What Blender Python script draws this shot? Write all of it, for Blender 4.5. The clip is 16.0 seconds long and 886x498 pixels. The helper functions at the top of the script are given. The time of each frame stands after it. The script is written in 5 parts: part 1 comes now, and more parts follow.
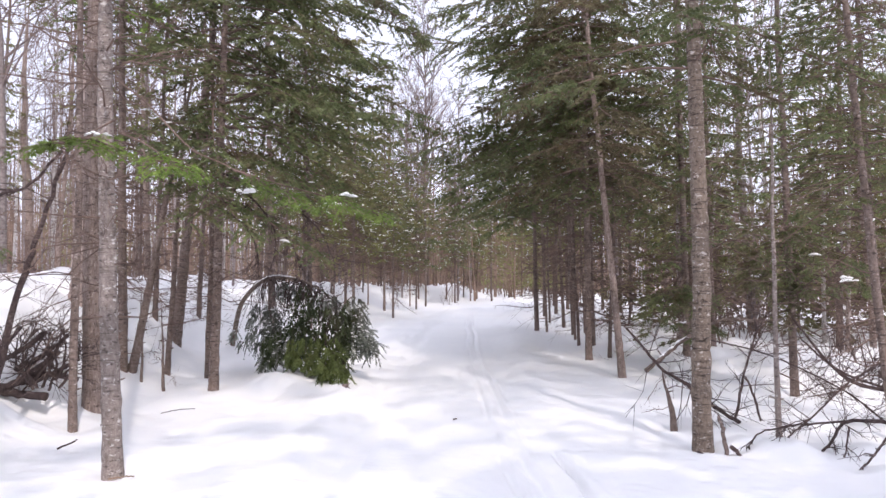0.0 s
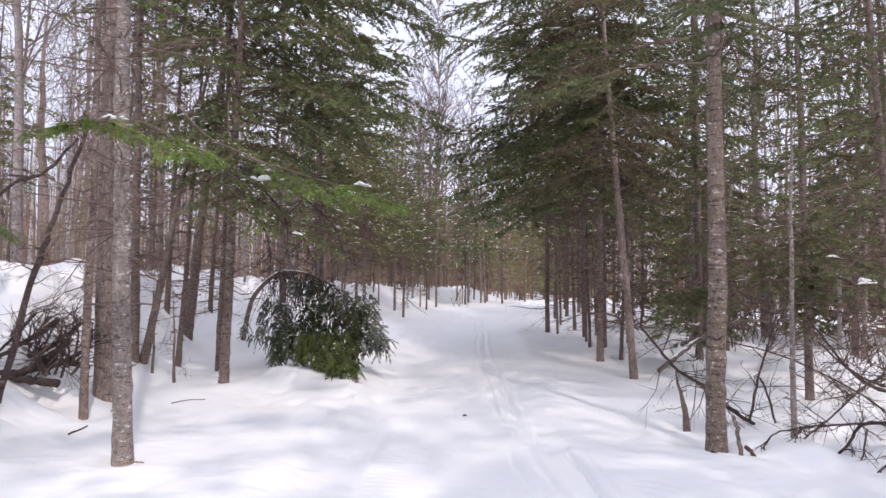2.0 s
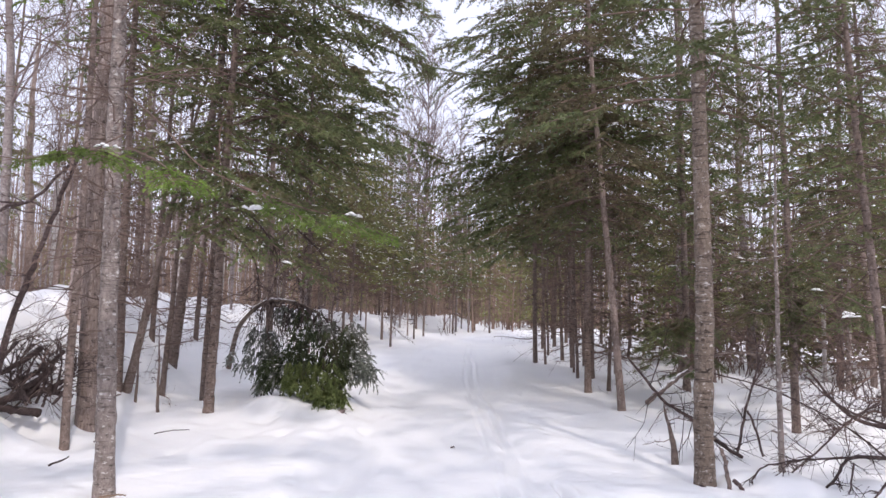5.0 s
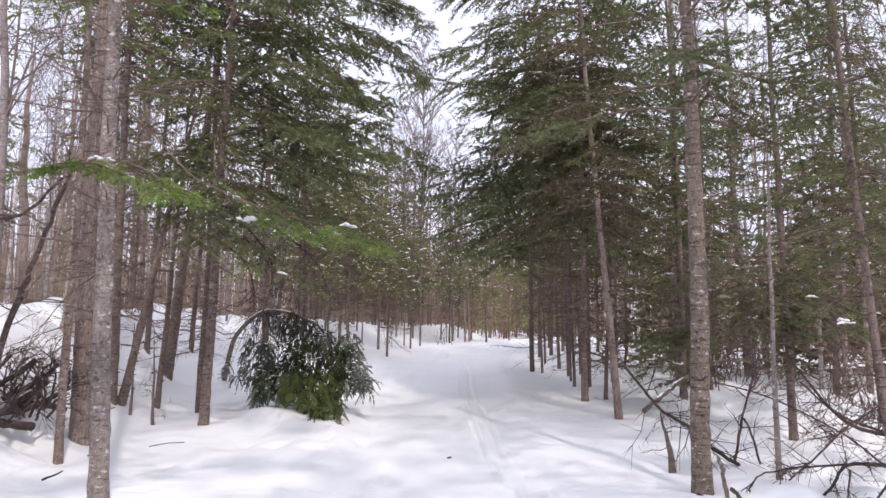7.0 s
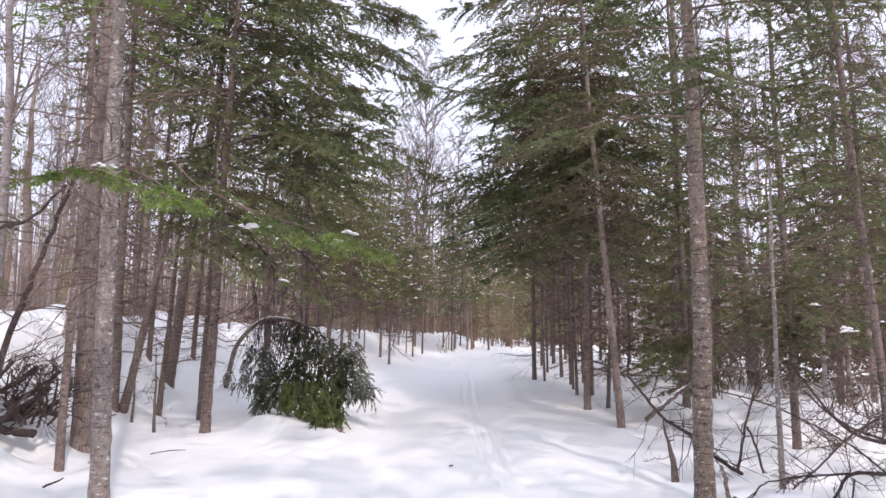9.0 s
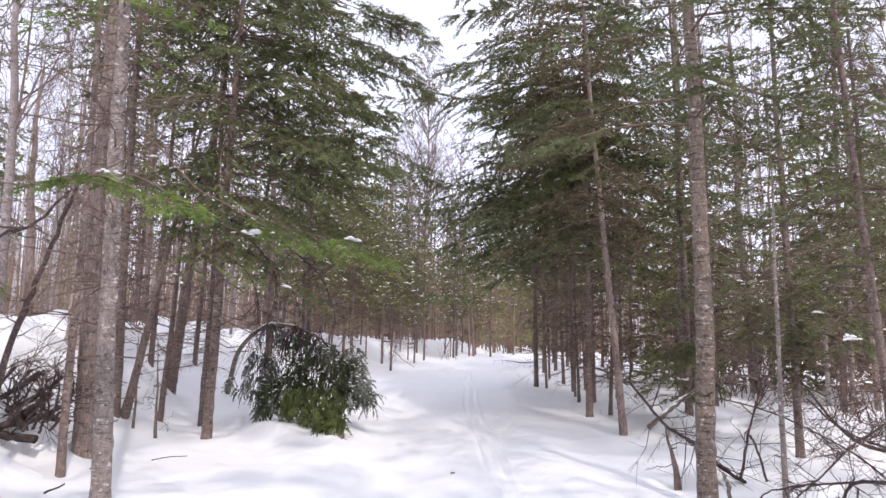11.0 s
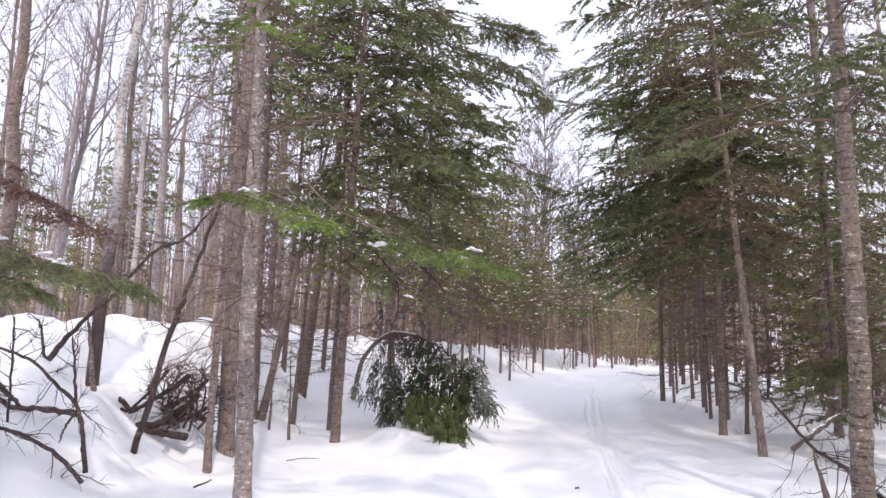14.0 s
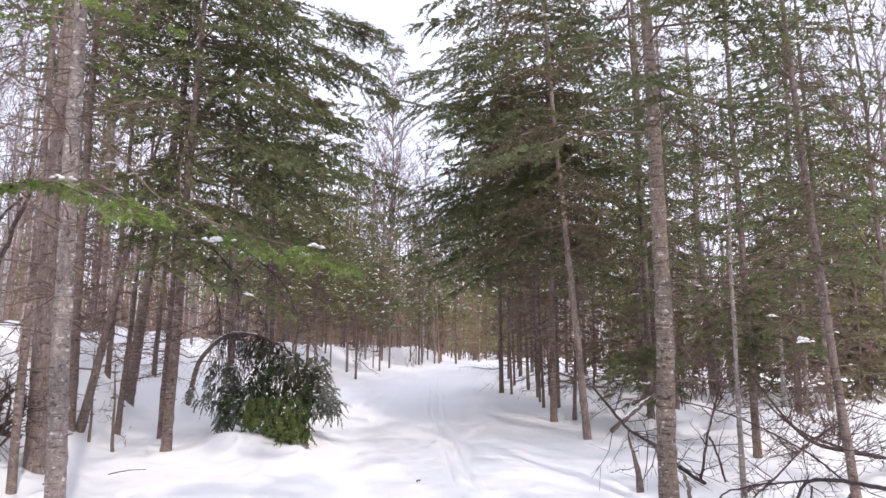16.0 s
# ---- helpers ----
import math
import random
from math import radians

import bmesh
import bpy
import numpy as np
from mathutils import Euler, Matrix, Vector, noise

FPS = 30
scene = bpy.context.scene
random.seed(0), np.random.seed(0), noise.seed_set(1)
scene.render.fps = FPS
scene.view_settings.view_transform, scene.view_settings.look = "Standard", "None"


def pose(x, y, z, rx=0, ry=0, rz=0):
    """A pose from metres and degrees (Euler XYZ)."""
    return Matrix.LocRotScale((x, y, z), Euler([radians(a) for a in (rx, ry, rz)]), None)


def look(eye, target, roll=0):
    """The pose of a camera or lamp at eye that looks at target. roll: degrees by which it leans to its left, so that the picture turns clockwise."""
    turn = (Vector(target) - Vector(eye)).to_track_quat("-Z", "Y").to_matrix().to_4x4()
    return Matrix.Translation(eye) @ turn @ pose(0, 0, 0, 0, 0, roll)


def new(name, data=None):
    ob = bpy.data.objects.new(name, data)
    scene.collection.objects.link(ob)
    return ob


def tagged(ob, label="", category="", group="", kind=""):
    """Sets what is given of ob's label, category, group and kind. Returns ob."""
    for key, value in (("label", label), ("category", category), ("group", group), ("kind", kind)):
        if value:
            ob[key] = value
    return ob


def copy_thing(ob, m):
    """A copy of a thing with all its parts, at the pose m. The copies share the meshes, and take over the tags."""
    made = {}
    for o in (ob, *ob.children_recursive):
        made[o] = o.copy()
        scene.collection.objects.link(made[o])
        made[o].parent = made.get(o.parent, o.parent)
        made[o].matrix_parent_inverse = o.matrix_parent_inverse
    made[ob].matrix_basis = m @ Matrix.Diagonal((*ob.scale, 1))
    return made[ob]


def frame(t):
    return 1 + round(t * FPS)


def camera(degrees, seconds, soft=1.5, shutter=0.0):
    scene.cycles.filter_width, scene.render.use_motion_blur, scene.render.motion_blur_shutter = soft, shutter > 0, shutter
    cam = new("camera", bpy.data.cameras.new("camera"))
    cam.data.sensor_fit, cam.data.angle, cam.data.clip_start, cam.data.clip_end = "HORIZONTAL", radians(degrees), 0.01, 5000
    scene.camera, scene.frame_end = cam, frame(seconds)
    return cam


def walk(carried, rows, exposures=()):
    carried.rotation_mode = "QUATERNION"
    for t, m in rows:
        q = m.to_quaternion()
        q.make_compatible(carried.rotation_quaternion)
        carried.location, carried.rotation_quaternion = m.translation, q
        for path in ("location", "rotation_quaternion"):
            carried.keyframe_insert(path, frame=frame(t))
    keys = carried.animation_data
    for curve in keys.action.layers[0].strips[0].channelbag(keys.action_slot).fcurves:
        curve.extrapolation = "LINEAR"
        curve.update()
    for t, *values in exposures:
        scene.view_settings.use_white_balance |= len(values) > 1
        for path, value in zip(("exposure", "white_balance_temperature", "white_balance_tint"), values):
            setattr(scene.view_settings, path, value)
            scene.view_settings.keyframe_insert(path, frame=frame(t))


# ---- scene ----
cam = camera(68.4, 16.0, soft=1.5)
PATH = [
    (0, (0.08, -0.097, 1.562), (0.062, 1.9, 1.67), -0.0),
    (0.5, (0.074, -0.048, 1.481), (0.037, 1.95, 1.575), 0.7),
    (1, (0.067, -0.048, 1.464), (0.023, 1.949, 1.564), 1.7),
    (1.5, (0.061, -0.053, 1.455), (0.012, 1.944, 1.563), 1.0),
    (2, (0.058, -0.055, 1.467), (0.007, 1.941, 1.584), 1.0),
    (2.5, (0.048, -0.055, 1.474), (0.004, 1.94, 1.602), 1.1),
    (3, (0.05, -0.059, 1.472), (0.005, 1.935, 1.619), 1.1),
    (3.5, (0.057, -0.061, 1.479), (0.021, 1.932, 1.647), 1.2),
    (4, (0.047, -0.071, 1.484), (0.021, 1.921, 1.666), 1.2),
    (4.5, (0.036, -0.079, 1.484), (0.02, 1.912, 1.678), 1.5),
    (7, (0.049, -0.084, 1.491), (0.045, 1.903, 1.724), 1.0),
    (7.5, (0.046, -0.082, 1.497), (0.041, 1.904, 1.733), 1.0),
    (8, (0.053, -0.088, 1.49), (0.045, 1.896, 1.736), 1.1),
    (8.5, (0.054, -0.093, 1.484), (0.043, 1.891, 1.739), 1.2),
    (9, (0.056, -0.086, 1.485), (0.044, 1.897, 1.742), 1.1),
    (11.5, (0.051, -0.089, 1.487), (0.032, 1.891, 1.765), 1.3),
    (12, (0.057, -0.089, 1.482), (0.044, 1.891, 1.758), 1.3),
    (12.5, (0.055, -0.083, 1.482), (0.047, 1.899, 1.756), 1.3),
    (13, (0.027, -0.071, 1.494), (-0.05, 1.908, 1.771), 1.6),
    (13.5, (0.001, -0.088, 1.503), (-0.288, 1.871, 1.783), 1.7),
    (14, (0.009, -0.085, 1.497), (-0.363, 1.858, 1.79), 2.1),
    (14.5, (0.02, -0.098, 1.491), (-0.217, 1.865, 1.793), 2.0),
    (15, (0.05, -0.09, 1.495), (-0.033, 1.886, 1.794), 1.2),
    (15.5, (0.06, -0.089, 1.483), (0.086, 1.889, 1.783), 0.7),
    (16, (0.058, -0.097, 1.48), (0.146, 1.878, 1.78), 0.6),
]
walk(cam, [(t, look(eye, target, roll)) for t, eye, target, roll in PATH], exposures=[(0, 0.24, 6530, 17.5), (0.5, 0.05, 6530, 17.5), (1.5, 0.01, 6530, 17.5), (3, -0.05, 6530, 17.5), (4.5, -0.01, 6530, 17.5), (8, 0.09, 6530, 17.5), (12, 0.22, 6530, 17.5), (16, 0.24, 6530, 17.5)])

# ---- light: thin bright cloud with a hazy sun behind the camera ----
SUN_ELEVATION, SUN_FROM = radians(48), (0.356, -0.934)
world = bpy.data.worlds.new("sky")
scene.world = world
world.use_nodes = True
wn, wl = world.node_tree.nodes, world.node_tree.links
sky = wn.new("ShaderNodeTexSky")
sky.sky_type, sky.sun_disc = "NISHITA", False
sky.sun_elevation, sky.sun_rotation = SUN_ELEVATION, math.atan2(SUN_FROM[0], SUN_FROM[1])
sky.dust_density = 3.0
veil = wn.new("ShaderNodeMix")
veil.data_type = "RGBA"
veil.inputs["Factor"].default_value = 0.8
veil.inputs["B"].default_value = (11.35, 12.1, 14.1, 1)
wl.new(sky.outputs["Color"], veil.inputs["A"])
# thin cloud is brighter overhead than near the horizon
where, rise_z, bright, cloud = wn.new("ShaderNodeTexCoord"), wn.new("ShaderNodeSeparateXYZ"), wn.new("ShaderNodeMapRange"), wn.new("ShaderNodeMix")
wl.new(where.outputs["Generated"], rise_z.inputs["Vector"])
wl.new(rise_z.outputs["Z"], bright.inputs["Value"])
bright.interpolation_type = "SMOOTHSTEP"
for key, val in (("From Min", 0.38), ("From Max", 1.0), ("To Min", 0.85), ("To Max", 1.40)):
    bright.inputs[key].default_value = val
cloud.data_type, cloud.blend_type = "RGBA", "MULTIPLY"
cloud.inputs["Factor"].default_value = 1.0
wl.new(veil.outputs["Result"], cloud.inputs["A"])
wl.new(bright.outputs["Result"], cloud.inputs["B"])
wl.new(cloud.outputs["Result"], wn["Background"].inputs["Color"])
wn["Background"].inputs["Strength"].default_value = 0.12

sun = new("sun", bpy.data.lights.new("sun", "SUN"))
sun.data.energy, sun.data.angle, sun.data.color = 1.7, radians(1.0), (1.0, 0.94, 0.85)
sun.matrix_world = look((SUN_FROM[0] * 20, SUN_FROM[1] * 20, 20 * math.tan(SUN_ELEVATION)), (0, 0, 0))


# ---- materials ----
def material(name, rough=0.8):
    m = bpy.data.materials.new(name)
    m.use_nodes = True
    b = m.node_tree.nodes["Principled BSDF"]
    b.inputs["Roughness"].default_value = rough
    b.inputs["Specular IOR Level"].default_value = 0.25
    return m, m.node_tree.nodes, m.node_tree.links, b


def coords(nodes, links, scale=(1, 1, 1)):
    tc, mp = nodes.new("ShaderNodeTexCoord"), nodes.new("ShaderNodeMapping")
    mp.inputs["Scale"].default_value = scale
    links.new(tc.outputs["Object"], mp.inputs["Vector"])
    return mp.outputs["Vector"]


def noise_node(nodes, links, vec, scale, detail=4.0, rough=0.6):
    n = nodes.new("ShaderNodeTexNoise")
    n.inputs["Scale"].default_value, n.inputs["Detail"].default_value, n.inputs["Roughness"].default_value = scale, detail, rough
    links.new(vec, n.inputs["Vector"])
    return n.outputs["Fac"]


def ramp(nodes, links, fac, stops):
    r = nodes.new("ShaderNodeValToRGB")
    while len(r.color_ramp.elements) < len(stops):
        r.color_ramp.elements.new(0.5)
    for e, (p, c) in zip(r.color_ramp.elements, stops):
        e.position = p
        e.color = (*c, 1) if not isinstance(c, float) else (c, c, c, 1)
    links.new(fac, r.inputs["Fac"])
    return r.outputs["Color"]


def mixed(nodes, links, fac, a, b, blend="MIX"):
    m = nodes.new("ShaderNodeMix")
    m.data_type, m.blend_type = "RGBA", blend
    for key, v in (("Factor", fac), ("A", a), ("B", b)):
        if isinstance(v, float):
            m.inputs[key].default_value = v
        elif isinstance(v, tuple):
            m.inputs[key].default_value = (*v, 1)
        else:
            links.new(v, m.inputs[key])
    return m.outputs["Result"]


def bumped(nodes, links, bsdf, height, strength, distance):
    b = nodes.new("ShaderNodeBump")
    b.inputs["Strength"].default_value, b.inputs["Distance"].default_value = strength, distance
    links.new(height, b.inputs["Height"])
    links.new(b.outputs["Normal"], bsdf.inputs["Normal"])


def bark_material(name, dark, mid, pale, lichen, scar=0.5, band=(1, 1, 1.7), rough_foot=None):
    m, n, l, b = material(name, 0.9)
    v = coords(n, l)
    tall = coords(n, l, (7, 7, 4.0) if band[2] >= band[0] else (9, 9, 1.6))
    flat = coords(n, l, band)
    grain = noise_node(n, l, tall, 5.0, 6.0, 0.7)
    base = ramp(n, l, grain, [(0.3, dark), (0.52, mid), (0.75, pale)])
    patch = ramp(n, l, noise_node(n, l, flat, 12.0, 5.0, 0.72), [(0.585, 0.0), (0.64, 0.95)])
    base = mixed(n, l, patch, base, lichen)
    spots = ramp(n, l, noise_node(n, l, flat, 31.0, 3.0, 0.6), [(0.62, 0.0), (0.68, 0.7)])
    base = mixed(n, l, spots, base, tuple(0.8 * c for c in lichen))
    pits = ramp(n, l, noise_node(n, l, coords(n, l, (1, 1, 1.8)), 15.0, 4.0, 0.65), [(0.585, 0.0), (0.65, 0.9)])
    base = mixed(n, l, pits, base, tuple(0.6 * c for c in dark))
    scars = ramp(n, l, noise_node(n, l, coords(n, l, (1.6, 1.6, 15)), 2.6, 4.0, 0.65), [(0.56, 0.0), (0.66, scar)])
    base = mixed(n, l, scars, base, tuple(c * 0.35 for c in dark))
    broad = ramp(n, l, noise_node(n, l, v, 1.3, 2.0), [(0.3, 0.72), (0.7, 1.2)])
    base = mixed(n, l, 1.0, base, broad, "MULTIPLY")
    if rough_foot:
        # old bark: dark and furrowed on the lower stem
        tc, sep = n.new("ShaderNodeTexCoord"), n.new("ShaderNodeSeparateXYZ")
        l.new(tc.outputs["Object"], sep.inputs["Vector"])
        add = n.new("ShaderNodeMath")
        add.operation = "MULTIPLY_ADD"
        l.new(noise_node(n, l, tall, 2.0, 4.0), add.inputs[0])
        add.inputs[1].default_value = 1.6
        l.new(sep.outputs["Z"], add.inputs[2])
        band2 = n.new("ShaderNodeMapRange")
        l.new(add.outputs["Value"], band2.inputs["Value"])
        for key, val in (("From Min", 2.0), ("From Max", 3.4), ("To Min", 1.0), ("To Max", 0.0)):
            band2.inputs[key].default_value = val
        base = mixed(n, l, band2.outputs["Result"], base, mixed(n, l, grain, dark, rough_foot))
    info = n.new("ShaderNodeObjectInfo")
    each = ramp(n, l, info.outputs["Random"], [(0.0, 0.88), (1.0, 1.24)])
    base = mixed(n, l, 1.0, base, each, "MULTIPLY")
    l.new(base, b.inputs["Base Color"])
    bumped(n, l, b, mixed(n, l, 0.4, grain, noise_node(n, l, flat, 14.0, 5.0)), 0.7, 0.012)
    return m


BARK_FIR = bark_material("fir_bark", (0.140, 0.110, 0.099), (0.288, 0.238, 0.216), (0.415, 0.355, 0.330), (0.69, 0.65, 0.62))
BARK_SPRUCE = bark_material("spruce_bark", (0.096, 0.071, 0.061), (0.198, 0.149, 0.128), (0.305, 0.237, 0.209), (0.407, 0.345, 0.316), 0.7)
BARK_BROWN = bark_material("cedar_bark", (0.120, 0.086, 0.072), (0.262, 0.200, 0.172), (0.385, 0.308, 0.272), (0.466, 0.392, 0.350), 0.3, (3, 3, 1))
BARK_GREY = bark_material("maple_bark", (0.16, 0.13, 0.125), (0.30, 0.255, 0.245), (0.42, 0.365, 0.355), (0.50, 0.47, 0.45))
BARK_BIRCH = bark_material("birch_bark", (0.30, 0.27, 0.25), (0.50, 0.46, 0.43), (0.62, 0.58, 0.55), (0.70, 0.67, 0.64), 0.8)
BARK_FIR_BROWN = bark_material("fir_bark_brown", (0.098, 0.072, 0.057), (0.212, 0.165, 0.134), (0.315, 0.258, 0.218), (0.60, 0.55, 0.51), 0.8)
BARK_OLD_BIRCH = bark_material("old_birch_bark", (0.10, 0.075, 0.072), (0.55, 0.51, 0.49), (0.70, 0.66, 0.64), (0.76, 0.73, 0.70), 0.8, (1, 1, 6), (0.15, 0.115, 0.11))
BARK_ROSY = bark_material("old_fir_bark", (0.23, 0.165, 0.142), (0.43, 0.335, 0.295), (0.57, 0.475, 0.43), (0.62, 0.54, 0.50), 0.3, (3, 3, 1))
BARK_DARK = bark_material("dead_wood", (0.038, 0.026, 0.025), (0.085, 0.060, 0.056), (0.15, 0.112, 0.105), (0.20, 0.16, 0.15))


def plain_wood(name, a, b2, rough=0.9):
    m, n, l, b = material(name, rough)
    v = coords(n, l)
    c = ramp(n, l, noise_node(n, l, v, 9.0, 4.0), [(0.3, a), (0.7, b2)])
    c = mixed(n, l, 1.0, c, ramp(n, l, noise_node(n, l, v, 0.9, 2.0), [(0.3, 0.7), (0.7, 1.25)]), "MULTIPLY")
    l.new(c, b.inputs["Base Color"])
    return m


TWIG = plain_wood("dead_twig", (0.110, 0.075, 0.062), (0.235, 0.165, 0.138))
# paler copy of the dead twig: light among the far woods put into the colour
TWIG_FAR = plain_wood("paled_distant_twig", (0.200, 0.136, 0.106), (0.370, 0.266, 0.210))
TWIG_GREY = plain_wood("bare_twig", (0.15, 0.115, 0.11), (0.30, 0.235, 0.225))
SPLIT = plain_wood("broken_wood", (0.20, 0.13, 0.09), (0.38, 0.27, 0.19))


def needle_material(name, dark, mid, bright, through_light=0.22, withered=0.6):
    m, n, l, b = material(name, 0.55)
    v = coords(n, l)
    fine = noise_node(n, l, v, 6.0, 5.0, 0.7)
    c = ramp(n, l, fine, [(0.30, dark), (0.52, mid), (0.74, bright)])
    c = mixed(n, l, 1.0, c, ramp(n, l, noise_node(n, l, v, 1.3, 3.0), [(0.3, 0.64), (0.7, 1.52)]), "MULTIPLY")
    each = ramp(n, l, n.new("ShaderNodeObjectInfo").outputs["Random"], [(0.0, 0.92), (1.0, 1.22)])
    c = mixed(n, l, 1.0, c, each, "MULTIPLY")
    # withered tufts
    rusty = ramp(n, l, noise_node(n, l, v, 1.7, 4.0, 0.65), [(0.485, 0.0), (0.69, withered)])
    c = mixed(n, l, rusty, c, (0.18, 0.115, 0.078))
    l.new(c, b.inputs["Base Color"])
    tr, mx = n.new("ShaderNodeBsdfTranslucent"), n.new("ShaderNodeMixShader")
    l.new(c, tr.inputs["Color"])
    mx.inputs["Fac"].default_value = through_light
    l.new(b.outputs["BSDF"], mx.inputs[1])
    l.new(tr.outputs["BSDF"], mx.inputs[2])
    l.new(mx.outputs["Shader"], n["Material Output"].inputs["Surface"])
    return m


NEEDLE = needle_material("spruce_needles", (0.063, 0.080, 0.038), (0.138, 0.164, 0.072), (0.240, 0.265, 0.118), 0.36, 0.8)
NEEDLE_FRESH = needle_material("fir_needles", (0.068, 0.104, 0.026), (0.145, 0.212, 0.047), (0.245, 0.325, 0.085), 0.34, 0.15)
NEEDLE_CEDAR = needle_material("bent_needles", (0.046, 0.062, 0.036), (0.092, 0.118, 0.060), (0.17, 0.20, 0.105), 0.28, 0.4)
NEEDLE_FROST = needle_material("frosted_needles", (0.10, 0.115, 0.095), (0.22, 0.235, 0.20), (0.50, 0.51, 0.47), 0.25, 0.3)
# brighter copy of the bent sapling's needles: light on its front put in as colour
NEEDLE_LIT = needle_material("lit_bent_needles", (0.070, 0.090, 0.034), (0.132, 0.164, 0.058), (0.205, 0.235, 0.092), 0.3, 0.15)
# olive, lightened in colour to stand in for light through distant crowns
NEEDLE_OLIVE = needle_material("lightened_distant_needles", (0.115, 0.122, 0.049), (0.198, 0.207, 0.080), (0.275, 0.284, 0.115), 0.42)
NEEDLE_DULL = needle_material("withering_needles", (0.090, 0.080, 0.046), (0.170, 0.148, 0.082), (0.26, 0.228, 0.125), 0.36, 0.9)
NEEDLE_RED = needle_material("withered_needles", (0.08, 0.035, 0.028), (0.16, 0.075, 0.06), (0.24, 0.13, 0.10))


def snow_material():
    m, n, l, b = material("snow", 0.62)
    v = coords(n, l)
    broad = noise_node(n, l, v, 0.7, 3.0)
    c = ramp(n, l, broad, [(0.3, (0.865, 0.868, 0.875)), (0.7, (0.915, 0.915, 0.917))])
    grit = ramp(n, l, noise_node(n, l, v, 26.0, 3.0, 0.7), [(0.72, 0.0), (0.80, 0.35)])
    c = mixed(n, l, grit, c, (0.66, 0.63, 0.60))
    l.new(c, b.inputs["Base Color"])
    bumped(n, l, b, mixed(n, l, 0.18, noise_node(n, l, v, 4.0, 4.0), noise_node(n, l, v, 45.0, 3.0)), 0.22, 0.04)
    return m


SNOW = snow_material()


# ---- mesh tools ----
def unit(a):
    return a / np.maximum(np.linalg.norm(a, axis=-1, keepdims=True), 1e-9)


